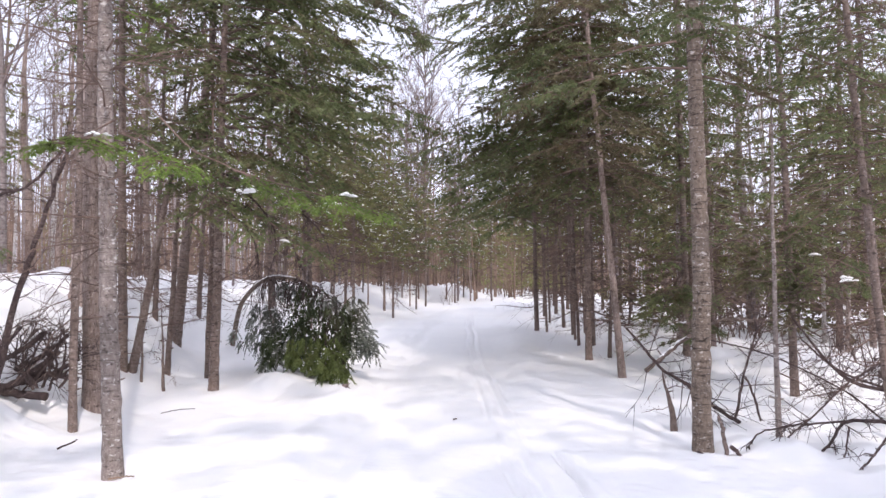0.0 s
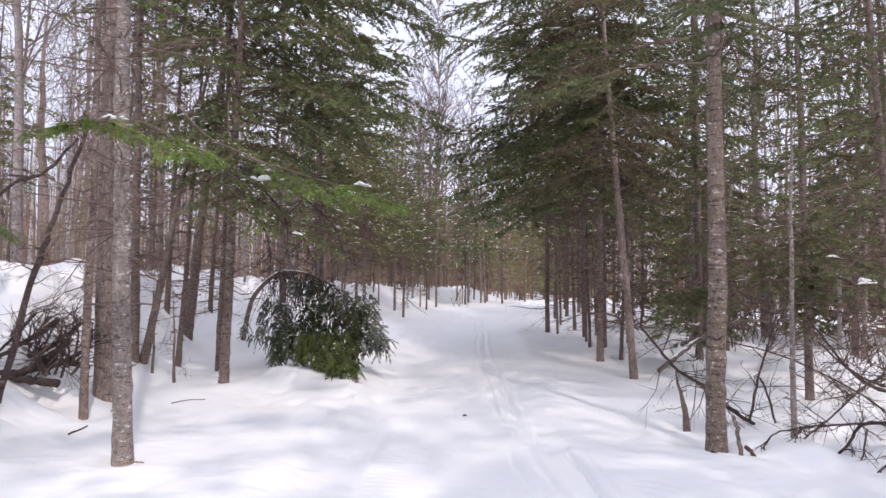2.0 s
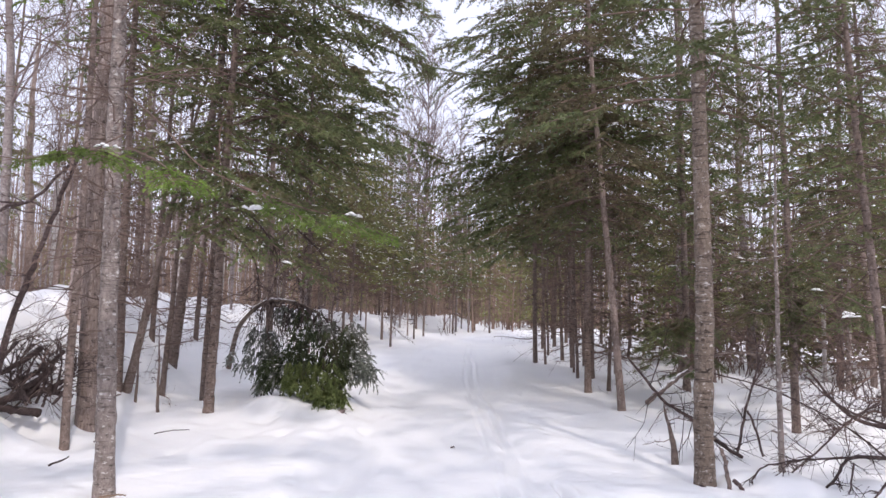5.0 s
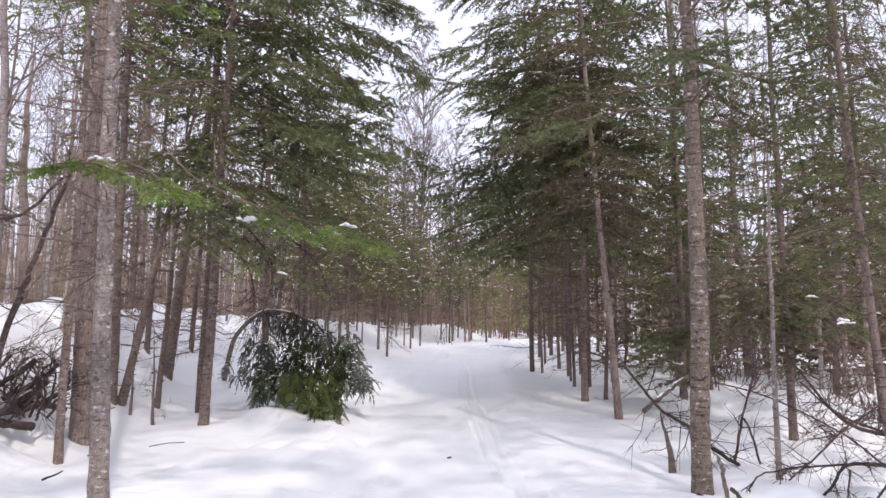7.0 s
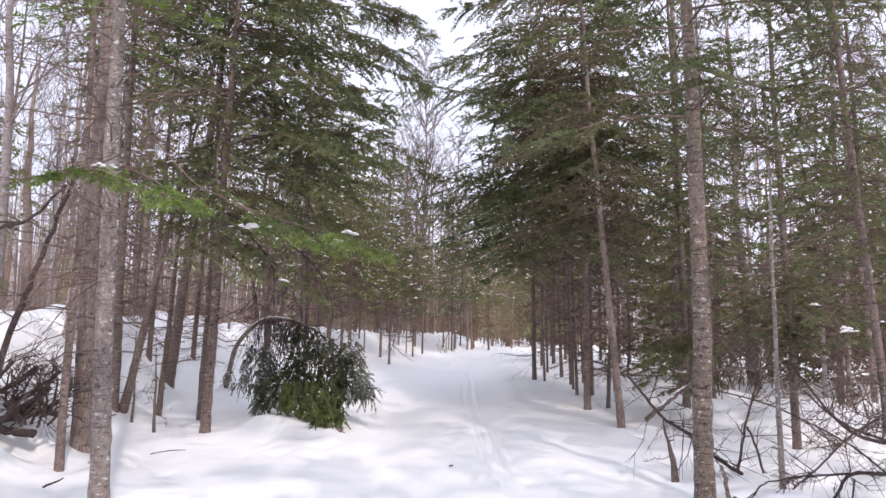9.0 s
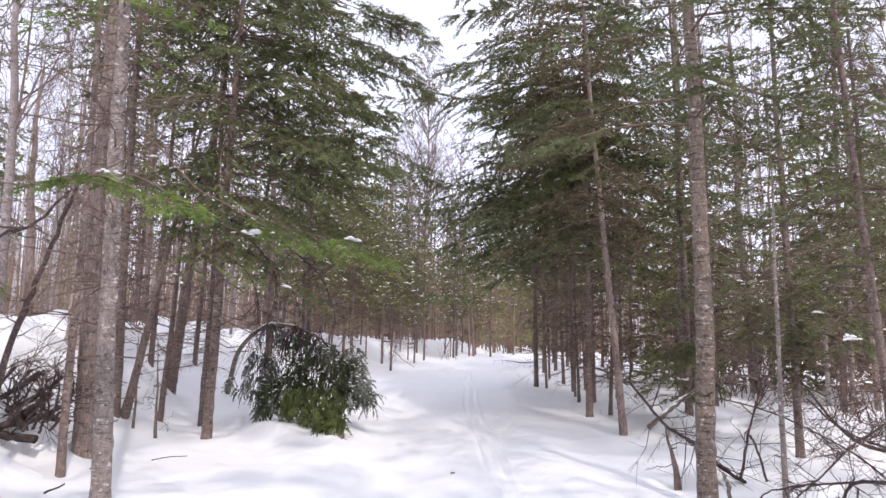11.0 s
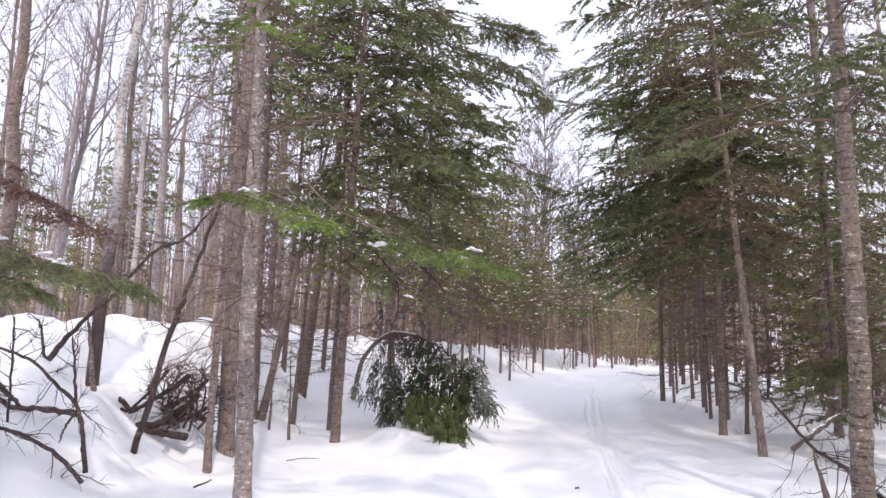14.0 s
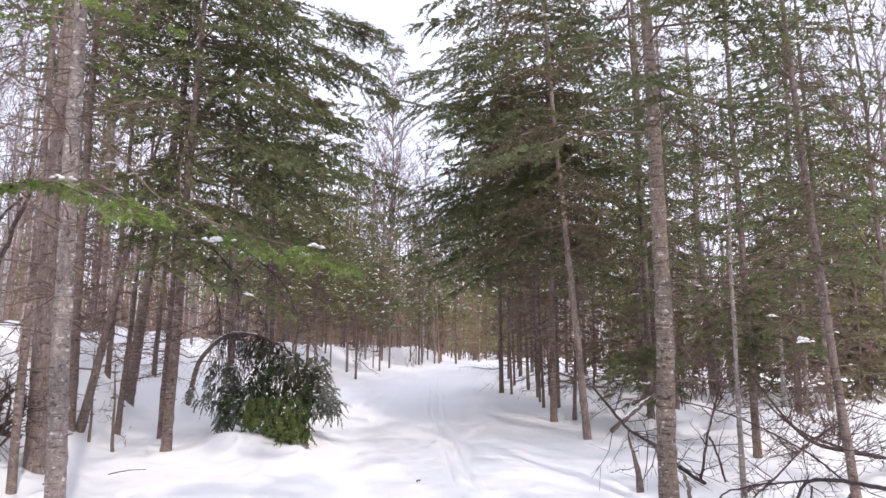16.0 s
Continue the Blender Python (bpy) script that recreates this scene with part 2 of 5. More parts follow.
class Shape:
    """Gathers vertices and triangles, and becomes one mesh object."""

    def __init__(self):
        self.verts, self.tris, self.count = [], [], 0

    def add(self, v, f):
        self.verts.append(np.asarray(v, float))
        self.tris.append(np.asarray(f, int) + self.count)
        self.count += len(v)

    def tube(self, line, radii, sides=6, cap=True):
        p, r = np.asarray(line, float), np.asarray(radii, float)
        t = unit(np.gradient(p, axis=0))
        ref = np.array((0.31, 0.95, 0.05)) if abs(t[:, 2]).mean() > 0.7 else np.array((0.05, 0.1, 1.0))
        a = unit(np.cross(t, ref))
        b = np.cross(t, a)
        ang = np.linspace(0, 2 * math.pi, sides, endpoint=False)
        if r.ndim == 1:
            r = np.repeat(r[:, None], sides, axis=1)
        v = p[:, None] + r[..., None] * (a[:, None] * np.cos(ang)[None, :, None] + b[:, None] * np.sin(ang)[None, :, None])
        n = len(p)
        i, j = np.meshgrid(np.arange(n - 1), np.arange(sides), indexing="ij")
        k = (j + 1) % sides
        q = np.stack([i * sides + j, i * sides + k, (i + 1) * sides + k, (i + 1) * sides + j], -1).reshape(-1, 4)
        f = np.concatenate([q[:, [0, 1, 2]], q[:, [0, 2, 3]]])
        v = v.reshape(-1, 3)
        if cap:
            v = np.concatenate([v, p[:1], p[-1:]])
            e = np.arange(sides)
            lo = np.stack([np.full(sides, n * sides), (e + 1) % sides, e], -1)
            hi = np.stack([np.full(sides, n * sides + 1), (n - 1) * sides + e, (n - 1) * sides + (e + 1) % sides], -1)
            f = np.concatenate([f, lo, hi])
        self.add(v, f)

    def wands(self, start, end, r0, r1):
        """Many thin three-sided straight twigs at once."""
        s, e = np.asarray(start, float), np.asarray(end, float)
        if len(s) == 0:
            return
        t = unit(e - s)
        a = unit(np.cross(t, np.array((0.3, 0.5, 0.81))))
        b = np.cross(t, a)
        v = []
        for p, r in ((s, r0), (e, r1)):
            r = np.broadcast_to(np.asarray(r, float), (len(s),))[:, None]
            for ang in (0, 2.094, 4.189):
                v.append(p + r * (a * math.cos(ang) + b * math.sin(ang)))
        v = np.stack(v, 1)
        f = np.array([(0, 1, 4), (0, 4, 3), (1, 2, 5), (1, 5, 4), (2, 0, 3), (2, 3, 5)])
        f = (np.arange(len(s))[:, None, None] * 6 + f[None]).reshape(-1, 3)
        self.add(v.reshape(-1, 3), f)

    def blades(self, start, way, width, rng, flat=0.6):
        """Many needle sprays or thin twigs at once: slim spikes."""
        s, w = np.asarray(start, float), np.asarray(way, float)
        if len(s) == 0:
            return
        n = len(s)
        up = unit(rng.normal(0, 1, (n, 3)) * (1 - flat) + np.array((0, 0, flat)))
        side = unit(np.cross(w, up)) * (np.broadcast_to(width, (n,))[:, None] * rng.uniform(0.7, 1.3, (n, 1)))
        v = np.stack([s + side, s - side, s + w], 1).reshape(-1, 3)
        self.add(v, np.arange(3 * n).reshape(-1, 3))

    def lumps(self, at, size, rng, squash=0.45, long=1.2):
        """Small rounded pads of snow, sitting on the points given."""
        ang = np.arange(5) * 2 * math.pi / 5
        ring = np.stack([np.cos(ang), np.sin(ang), np.full(5, -0.35)], 1)
        base = np.concatenate([ring, np.stack([0.6 * np.cos(ang + 0.6), 0.6 * np.sin(ang + 0.6), np.full(5, 0.75)], 1), [(0, 0, 1.0)]])
        e = np.arange(5)
        f = (e + 1) % 5
        tri = np.concatenate([np.stack([e, f, e + 5], 1), np.stack([f, f + 5, e + 5], 1), np.stack([e + 5, f + 5, np.full(5, 10)], 1), [(0, 2, 1), (0, 3, 2), (0, 4, 3)]])
        for p, r in zip(at, size):
            turn = rng.uniform(0, 6.28)
            k = base * np.array((r * rng.uniform(0.7, 1.4) * long, r * rng.uniform(0.6, 1.0), r * squash)) * (1 + rng.uniform(-0.3, 0.3, (len(base), 1)))
            k[:, 2] += 0.12 * k[:, 0] * rng.normal()
            c, s = math.cos(turn), math.sin(turn)
            k = np.stack([k[:, 0] * c - k[:, 1] * s, k[:, 0] * s + k[:, 1] * c, k[:, 2]], 1)
            self.add(k + np.asarray(p) + np.array((0, 0, r * squash * 0.5)), tri)

    def specks(self, at, size, rng, squash=0.5, long=1.6):
        """Small low pads of snow: a skewed pyramid each."""
        n = len(at)
        if n == 0:
            return
        turn = rng.uniform(0, 6.28, n)
        out = np.stack([np.cos(turn), np.sin(turn), rng.normal(-0.15, 0.15, n)], 1) * (size * long * rng.uniform(0.7, 1.3, n))[:, None]
        side = np.stack([-np.sin(turn), np.cos(turn), np.zeros(n)], 1) * (size * rng.uniform(0.5, 1.0, n))[:, None]
        top = np.array((0, 0, 1.0)) * (size * squash)[:, None]
        p = np.asarray(at, float)
        v = np.stack([p - out, p - side, p + out, p + side, p - 0.35 * out + top, p + 0.35 * out + top], 1).reshape(-1, 3)
        f = np.array([(0, 1, 4), (1, 5, 4), (1, 2, 5), (2, 3, 5), (3, 4, 5), (3, 0, 4), (0, 3, 1), (1, 3, 2)])
        self.add(v, (np.arange(n)[:, None, None] * 6 + f[None]).reshape(-1, 3))

    def done(self, name, mat, parent=None, label="", smooth=True):
        v = np.concatenate(self.verts).astype(np.float32)
        f = np.concatenate(self.tris).astype(np.int32)
        me = bpy.data.meshes.new(name)
        me.vertices.add(len(v))
        me.vertices.foreach_set("co", v.ravel())
        me.loops.add(f.size)
        me.loops.foreach_set("vertex_index", f.ravel())
        me.polygons.add(len(f))
        me.polygons.foreach_set("loop_start", np.arange(0, f.size, 3, dtype=np.int32))
        me.polygons.foreach_set("loop_total", np.full(len(f), 3, dtype=np.int32))
        me.polygons.foreach_set("use_smooth", np.full(len(f), smooth))
        me.update(calc_edges=True)
        me.materials.append(mat)
        ob = new(name, me)
        if parent is not None:
            ob.parent = parent
        if label:
            tagged(ob, label)
        return ob


def curve_through(points, n):
    """A smooth line of n points through a few given ones (Catmull-Rom)."""
    p = np.asarray(points, float)
    if len(p) == 2:
        return p[0] + (p[1] - p[0]) * np.linspace(0, 1, n)[:, None]
    e = np.concatenate([2 * p[:1] - p[1:2], p, 2 * p[-1:] - p[-2:-1]])
    u = np.linspace(0, len(p) - 1 - 1e-6, n)
    i = u.astype(int)
    f = (u - i)[:, None]
    a, b, c, d = e[i], e[i + 1], e[i + 2], e[i + 3]
    return 0.5 * (2 * b + (c - a) * f + (2 * a - 5 * b + 4 * c - d) * f ** 2 + (3 * b - a - 3 * c + d) * f ** 3)


def thing(name, x, y, z, label, category, group=""):
    ob = new(name)
    ob.location = (x, y, z)
    return tagged(ob, label, category, group)


def soft_noise(x, y, seed=0):
    """Smooth value noise over the plane, -1 to 1."""
    i, j = np.floor(x).astype(int), np.floor(y).astype(int)
    fx, fy = x - i, y - j
    fx, fy = fx * fx * (3 - 2 * fx), fy * fy * (3 - 2 * fy)

    def h(a, b):
        k = (a * 374761393 + b * 668265263 + seed * 974634777) & 0x7FFFFFFF
        k = ((k ^ (k >> 13)) * 1274126177) & 0x7FFFFFFF
        return ((k ^ (k >> 16)) & 0xFFFF) / 32767.5 - 1
    return (h(i, j) * (1 - fx) + h(i + 1, j) * fx) * (1 - fy) + (h(i, j + 1) * (1 - fx) + h(i + 1, j + 1) * fx) * fy


# ---- conifer branches ----
def frond(rng, length, droop, needles, wood, root, azimuth, gap=0.045, spray=0.085, width=0.007, bare=0.25, lift=0.1, snow=None, snowy=0.0, sag=0.2, side_len=0.40, pitch=0.10):
    """One branch: a bowed spine, side twigs in two ranks, needle sprays along them."""
    root = np.asarray(root, float)
    out = np.array((math.cos(azimuth), math.sin(azimuth), 0.0))
    across = np.array((-out[1], out[0], 0.0))
    bend = rng.normal(0, 0.12)
    sv = np.linspace(0, 1, 5)

    def spine(s):
        s = np.asarray(s)[..., None]
        return root + length * (out * (s - 0.10 * droop * s ** 2) + across * bend * s ** 2 + np.array((0, 0, 1.0)) * (lift * s - droop * s ** 2 + 0.45 * droop * s ** 3))
    wood.tube(spine(sv), np.interp(sv, [0, 1], [0.006 + 0.006 * length, 0.002]), 3, cap=False)
    m = max(5, int(length / pitch))
    s = np.sort(rng.uniform(max(bare - 0.1, 0.05), 1.0, m))
    s = np.append(s, 1.0)
    m += 1
    sign = np.where(np.arange(m) % 2 == 0, 1.0, -1.0)
    ll = (length * side_len * (1.05 - s) ** 0.7 + 0.09) * rng.uniform(0.6, 1.2, m)
    angle = rng.uniform(0.75, 1.15, m)
    angle[-1] = 0.05
    ahead = unit(spine(np.minimum(s + 0.02, 1.02)) - spine(s - 0.02))
    sway = unit(ahead * np.cos(angle)[:, None] + across * (sign * np.sin(angle))[:, None] + np.array((0, 0, 1)) * rng.normal(-0.10, 0.14, (m, 1)))
    p0 = spine(s)
    fall = sag * rng.uniform(0.4, 1.3, m)
    green = s > bare
    tip = p0 + sway * ll[:, None] - np.array((0, 0, 1)) * (fall * ll)[:, None]
    wood.blades(p0, tip - p0, 0.0042, rng, 0.3)
    k = np.maximum((ll / gap).astype(int), 2)
    idx = np.repeat(np.arange(m), k)
    u = np.concatenate([(np.arange(q) + 0.5) / q for q in k])
    keep = green[idx] & (rng.random(len(idx)) < 0.93)
    idx, u = idx[keep], u[keep]
    pos = p0[idx] + sway[idx] * (ll[idx] * u)[:, None] - np.array((0, 0, 1)) * (fall[idx] * ll[idx] * u ** 1.6)[:, None]
    fwd = unit(sway[idx] - np.array((0, 0, 1)) * (fall[idx] * u * 1.2)[:, None])
    lat = unit(np.cross(fwd, np.array((0, 0, 1.0))))
    # side shoots, then the finer needle tufts between them
    for sg, k1, wide in ((1.0, 1.05, 1.75), (-1.0, 1.05, 1.75), (0.7, 0.62, 1.5), (-0.7, 0.62, 1.5)):
        out_w = rng.uniform(0.35, 1.0, (len(idx), 1)) * sg
        way = unit(fwd * rng.uniform(0.3, 1.1, (len(idx), 1)) + lat * out_w + rng.normal(0, 0.32, (len(idx), 3)) - np.array((0, 0, 0.16)))
        size = spray * k1 * (1.15 - 0.6 * u) * rng.uniform(0.55, 1.3, len(idx))
        needles.blades(pos + rng.normal(0, 0.008, pos.shape), way * size[:, None], width * wide, rng)
    if snow is not None and snowy > 0 and len(idx):
        n = rng.poisson(snowy)
        pick = rng.integers(0, len(idx), n)
        snow.specks(pos[pick] + np.array((0, 0, 0.008)), rng.uniform(0.008, 0.022, n) * max(1.0, 11.0 * pitch) * rng.choice([0.7, 1.0, 1.7, 2.7], n, p=[0.36, 0.34, 0.2, 0.1]), rng)
    return spine


def trunk_line(h, lean, rng, n=14, wobble=0.03):
    z = np.linspace(-0.25, h, n)
    w = np.cumsum(rng.normal(0, wobble, (n, 2)), axis=0) * 0.5
    w -= w[1]
    w[0] = w[1]
    return np.stack([lean[0] * z + w[:, 0], lean[1] * z + w[:, 1], z], 1)


def axis_at(line, z):
    return np.array((np.interp(z, line[:, 2], line[:, 0]), np.interp(z, line[:, 2], line[:, 1]), z))


def dead_twigs(shape, rng, root, azimuth, length, fine=1.0):
    """One dead, needleless branch with its side twigs."""
    out = np.array((math.cos(azimuth), math.sin(azimuth), rng.uniform(-0.35, 0.25)))
    s = np.linspace(0, 1, 5)
    line = root + length * (out * s[:, None]) + np.cumsum(rng.normal(0, 0.06 * length, (5, 3)), axis=0) - np.array((0, 0, 0.12 * length)) * (s ** 2)[:, None]
    line[0] = root
    shape.tube(line, np.interp(s, [0, 1], [0.004 + 0.004 * length, 0.0018]) * fine, 4, cap=False)
    m = int(5 + 9 * length)
    t = rng.uniform(0.2, 1.0, m)
    p = np.stack([np.interp(t, s, line[:, c]) for c in range(3)], 1)
    way = unit(out + rng.normal(0, 0.75, (m, 3)))
    ln = length * rng.uniform(0.1, 0.36, m)[:, None]
    q = p + way * ln
    shape.blades(p, q - p, 0.0030 * fine, rng, 0.2)
    p2 = p + (q - p) * rng.uniform(0.3, 0.9, (m, 1))
    shape.blades(p2, unit(way + rng.normal(0, 0.8, (m, 3))) * ln * 0.5, 0.0024 * fine, rng, 0.2)


def trunk_mesh(shape, rng, line, r, h, sides=12, knots=True):
    """A tapered stem with the slight rings of its old whorls and the stubs of lost branches."""
    n = max(20, int(min(h, 9) / 0.09)) if knots else 16
    zz = np.concatenate([np.linspace(-0.25, min(h, 8), n), np.linspace(min(h, 8), h, 8)[1:]]) if h > 8 else np.linspace(-0.25, h, n)
    p = np.stack([axis_at(line, z) for z in zz])
    rad = r * (1 - np.clip(zz, 0, h) / (h * 1.04)) ** 0.85
    rad = rad * (1 + 0.13 * np.exp(-np.maximum(zz, 0) / 0.10))
    grid = np.repeat(rad[:, None], sides, 1)
    if knots:
        step = rng.uniform(0.27, 0.42)
        grid *= (1 + 0.10 * np.exp(-(((zz % step) - step / 2) / 0.035) ** 2))[:, None]
        grid *= 1 + rng.normal(0, 0.034, grid.shape)
    shape.tube(p, grid, sides)
    if knots:
        for z in np.arange(0.35, min(h, 6.5), step):
            c = axis_at(line, z)
            for a in rng.uniform(0, 6.28, rng.integers(2, 5)):
                d = np.array((math.cos(a), math.sin(a), 0.25))
                rr = np.interp(z, zz, rad)
                shape.wands([c + d * rr * 0.8], [c + d * (rr + rng.uniform(0.015, 0.07))], 0.011, 0.006)


def conifer(x, y, lean, r, h, crown_z, reach, seed, label, bark, needle=None, rank=0.42, per=6, droop=0.42, gap=0.038, spray=0.075, width=0.0078,
            dead=(0.8, 3.0), dead_len=0.9, snowy=0.5, name="spruce_tree", group="conifers beside the trail", toward=None, sides=12, knots=True, bare=0.25, pitch=0.10, twig_size=1.0, taper=0.6, dead_n=4):
    """A spruce or fir: stem, dead lower twigs, whorls of green branches and the snow caught on them."""
    rng = np.random.default_rng(seed)
    base = thing(name, x, y, float(ground_z(x, y)), label, "tree", group)
    line = trunk_line(h, lean, rng)
    stem, twigs, green, snow = Shape(), Shape(), Shape(), Shape()
    trunk_mesh(stem, rng, line, r, h, sides, knots)
    stem.done("trunk", bark, base)
    z = dead[0]
    while z < dead[1]:
        for _ in range(rng.integers(1, dead_n)):
            dead_twigs(twigs, rng, axis_at(line, z), rng.uniform(0, 6.28), dead_len * rng.uniform(0.4, 1.3), twig_size)
        z += rng.uniform(0.10, 0.25)
    z = crown_z
    while z < h - 0.3:
        q = (z - crown_z) / (h - crown_z)
        n = max(2, int(round(per * (1 - 0.35 * q))))
        a0 = rng.uniform(0, 6.28)
        for i in range(n):
            a = a0 + 6.28 * i / n + rng.normal(0, 0.25)
            ln = reach * ((1 - q) ** taper + 0.06) * rng.uniform(0.7, 1.12) * (0.75 + 0.25 * min(1, q * 8))
            if toward is not None:
                ln *= 1 + toward[1] * math.cos(a - toward[0])
            frond(rng, ln, droop * rng.uniform(0.6, 1.5), green, twigs, axis_at(line, z + rng.normal(0, 0.12)), a, gap, spray, width, bare, rng.normal(0.10, 0.14), snow, snowy * ln if z < 9 else 0, pitch=pitch)
        z += rank * rng.uniform(0.75, 1.25) * (1.0 if z < 7.5 else 1.9)
    if twigs.count:
        tagged(twigs.done("branchwork", TWIG, base, "fine brown dead and living twigs"), kind="stuff")
    if green.count:
        green.done("crown", needle or NEEDLE, base, smooth=False)
    if snow.count:
        tagged(snow.done("snow", SNOW, base, "white snow caught on the boughs"), kind="stuff")
    return base


def bare_tree(x, y, h, r, seed, label, bark, twig_mat, limbs=16, fork_z=0.3, lean=(0, 0), name="bare_tree", group="leafless trees", fine=1.0, twigs_per=9):
    """A leafless hardwood: stem, rising limbs, twigs in two orders."""
    rng = np.random.default_rng(seed)
    base = thing(name, x, y, float(ground_z(x, y)), label, "tree", group)
    line = trunk_line(h, lean, rng, 12, 0.09)
    stem, twigs = Shape(), Shape()
    zz = line[:, 2]
    stem.tube(line, np.maximum(r * (1 - np.clip(zz, 0, h) / (h * 1.02)) ** 0.8, 0.006), 8)
    for _ in range(limbs):
        z = h * rng.uniform(fork_z, 0.97)
        root = axis_at(line, z)
        a, up = rng.uniform(0, 6.28), rng.uniform(0.7, 2.2)
        ln = (h - z) * rng.uniform(0.16, 0.42) + 0.5
        out = unit(np.array((math.cos(a), math.sin(a), up)))
        s = np.linspace(0, 1, 5)
        p = root + out * ln * s[:, None] + np.cumsum(rng.normal(0, 0.04 * ln, (5, 3)), axis=0) * (s > 0)[:, None] + np.array((0, 0, 0.15 * ln)) * (s ** 2)[:, None]
        twigs.tube(p, np.interp(s, [0, 1], [min(0.28 * r, 0.006 + 0.0045 * ln), 0.003]) * fine, 4, cap=False)
        m = twigs_per
        t = rng.uniform(0.15, 1.0, m)
        q = np.stack([np.interp(t, s, p[:, c]) for c in range(3)], 1)
        way = unit(out + rng.normal(0, 0.6, (m, 3)) + np.array((0, 0, 0.25)))
        tl = (ln * rng.uniform(0.18, 0.45, m))[:, None]
        e = q + way * tl
        twigs.wands(q, e, 0.0048 * fine, 0.0022 * fine)
        for _ in range(5):
            u = rng.uniform(0.2, 0.95, (m, 1))
            b = q + (e - q) * u
            twigs.blades(b, unit(way + rng.normal(0, 0.7, (m, 3))) * tl * 0.5, 0.0042 * fine, rng, 0.1)
    stem.done("trunk", bark, base)
    tagged(twigs.done("branchwork", twig_mat, base, "fine bare limbs and twigs"), kind="stuff")
    return base


def fallen(name, points, r0, r1, seed, label, mat=None, twigs=6, twig_len=0.35, snow=False, category="branch", group="", up=0.2, sides=7):
    """A dead branch or stick along a few points, with side twigs."""
    rng = np.random.default_rng(seed)
    o = np.asarray(points[0], float)
    p = curve_through(np.asarray(points, float) - o, 5 * len(points))
    p[1:-1] += rng.normal(0, min(0.006, 0.3 * r0), (len(p) - 2, 3))
    low = ground_z(p[:, 0] + o[0], p[:, 1] + o[1]) - o[2]
    p[1:-1, 2] = np.maximum(p[1:-1, 2], low[1:-1] - 0.01)
    base = thing(name, *o, label, category, group)
    s = Shape()
    s.tube(p, np.linspace(r0, r1, len(p)) * (1 + rng.normal(0, 0.06, len(p))), sides)
    s.done("stem", mat or BARK_DARK, base)
    if twigs:
        tw = Shape()
        twigs = int(twigs * 1.15)
        i = rng.integers(len(p) // 5, len(p) - 1, twigs)
        along = unit(p[i + 1] - p[i])
        way = unit(along * 0.7 + rng.normal(0, 0.6, (twigs, 3)) + np.array((0, 0, up)))
        ln = twig_len * rng.uniform(0.4, 1.3, (twigs, 1))
        for a, w, k in zip(p[i], way, ln):
            q = np.linspace(0, 1, 4)[:, None]
            t = a + w * k * q + np.cumsum(rng.normal(0, 0.05 * k[0], (4, 3)), axis=0) * (q > 0)
            tw.tube(t, np.linspace(min(0.5 * r0, 0.007), 0.0018, 4), 4, cap=False)
            b = t[rng.integers(1, 4, 5)]
            tw.wands(b, b + unit(w + rng.normal(0, 0.6, (5, 3))) * k * rng.uniform(0.25, 0.7, (5, 1)), 0.003, 0.0014)
        tagged(tw.done("twigwork", BARK_DARK if mat is None else mat, base, "fine side twigs"), kind="stuff")
    if snow:
        sn = Shape()
        sn.tube(p[1:-1] + np.array((0, 0, r0 * 0.65)), np.interp(np.linspace(0, 1, len(p) - 2), [0, 0.1, 0.9, 1], [0.2, 1, 1, 0.2]) * r0 * 0.62 * rng.uniform(0.55, 1.25, len(p) - 2), 6)
        sn.done("snow_cap", SNOW, base, "strip of white snow along the top")
    return base


# ---- lie of the land ----
def lerp_table(v, table):
    """Piecewise-smooth interpolation in a short table of (key, value) pairs."""
    keys = [k for k, _ in table]
    vals = [w for _, w in table]
    return np.interp(v, keys, vals)


def ease(v):
    v = np.clip(v, 0.0, 1.0)
    return v * v * (3 - 2 * v)


def trail_x(y):
    """Middle of the packed trail at the distance y."""
    return lerp_table(y, [(-30, 0.9), (0, 0.25), (6, -0.1), (12, 0.1), (20, 0.55), (28, 1.7), (40, 5.5), (80, 30)])


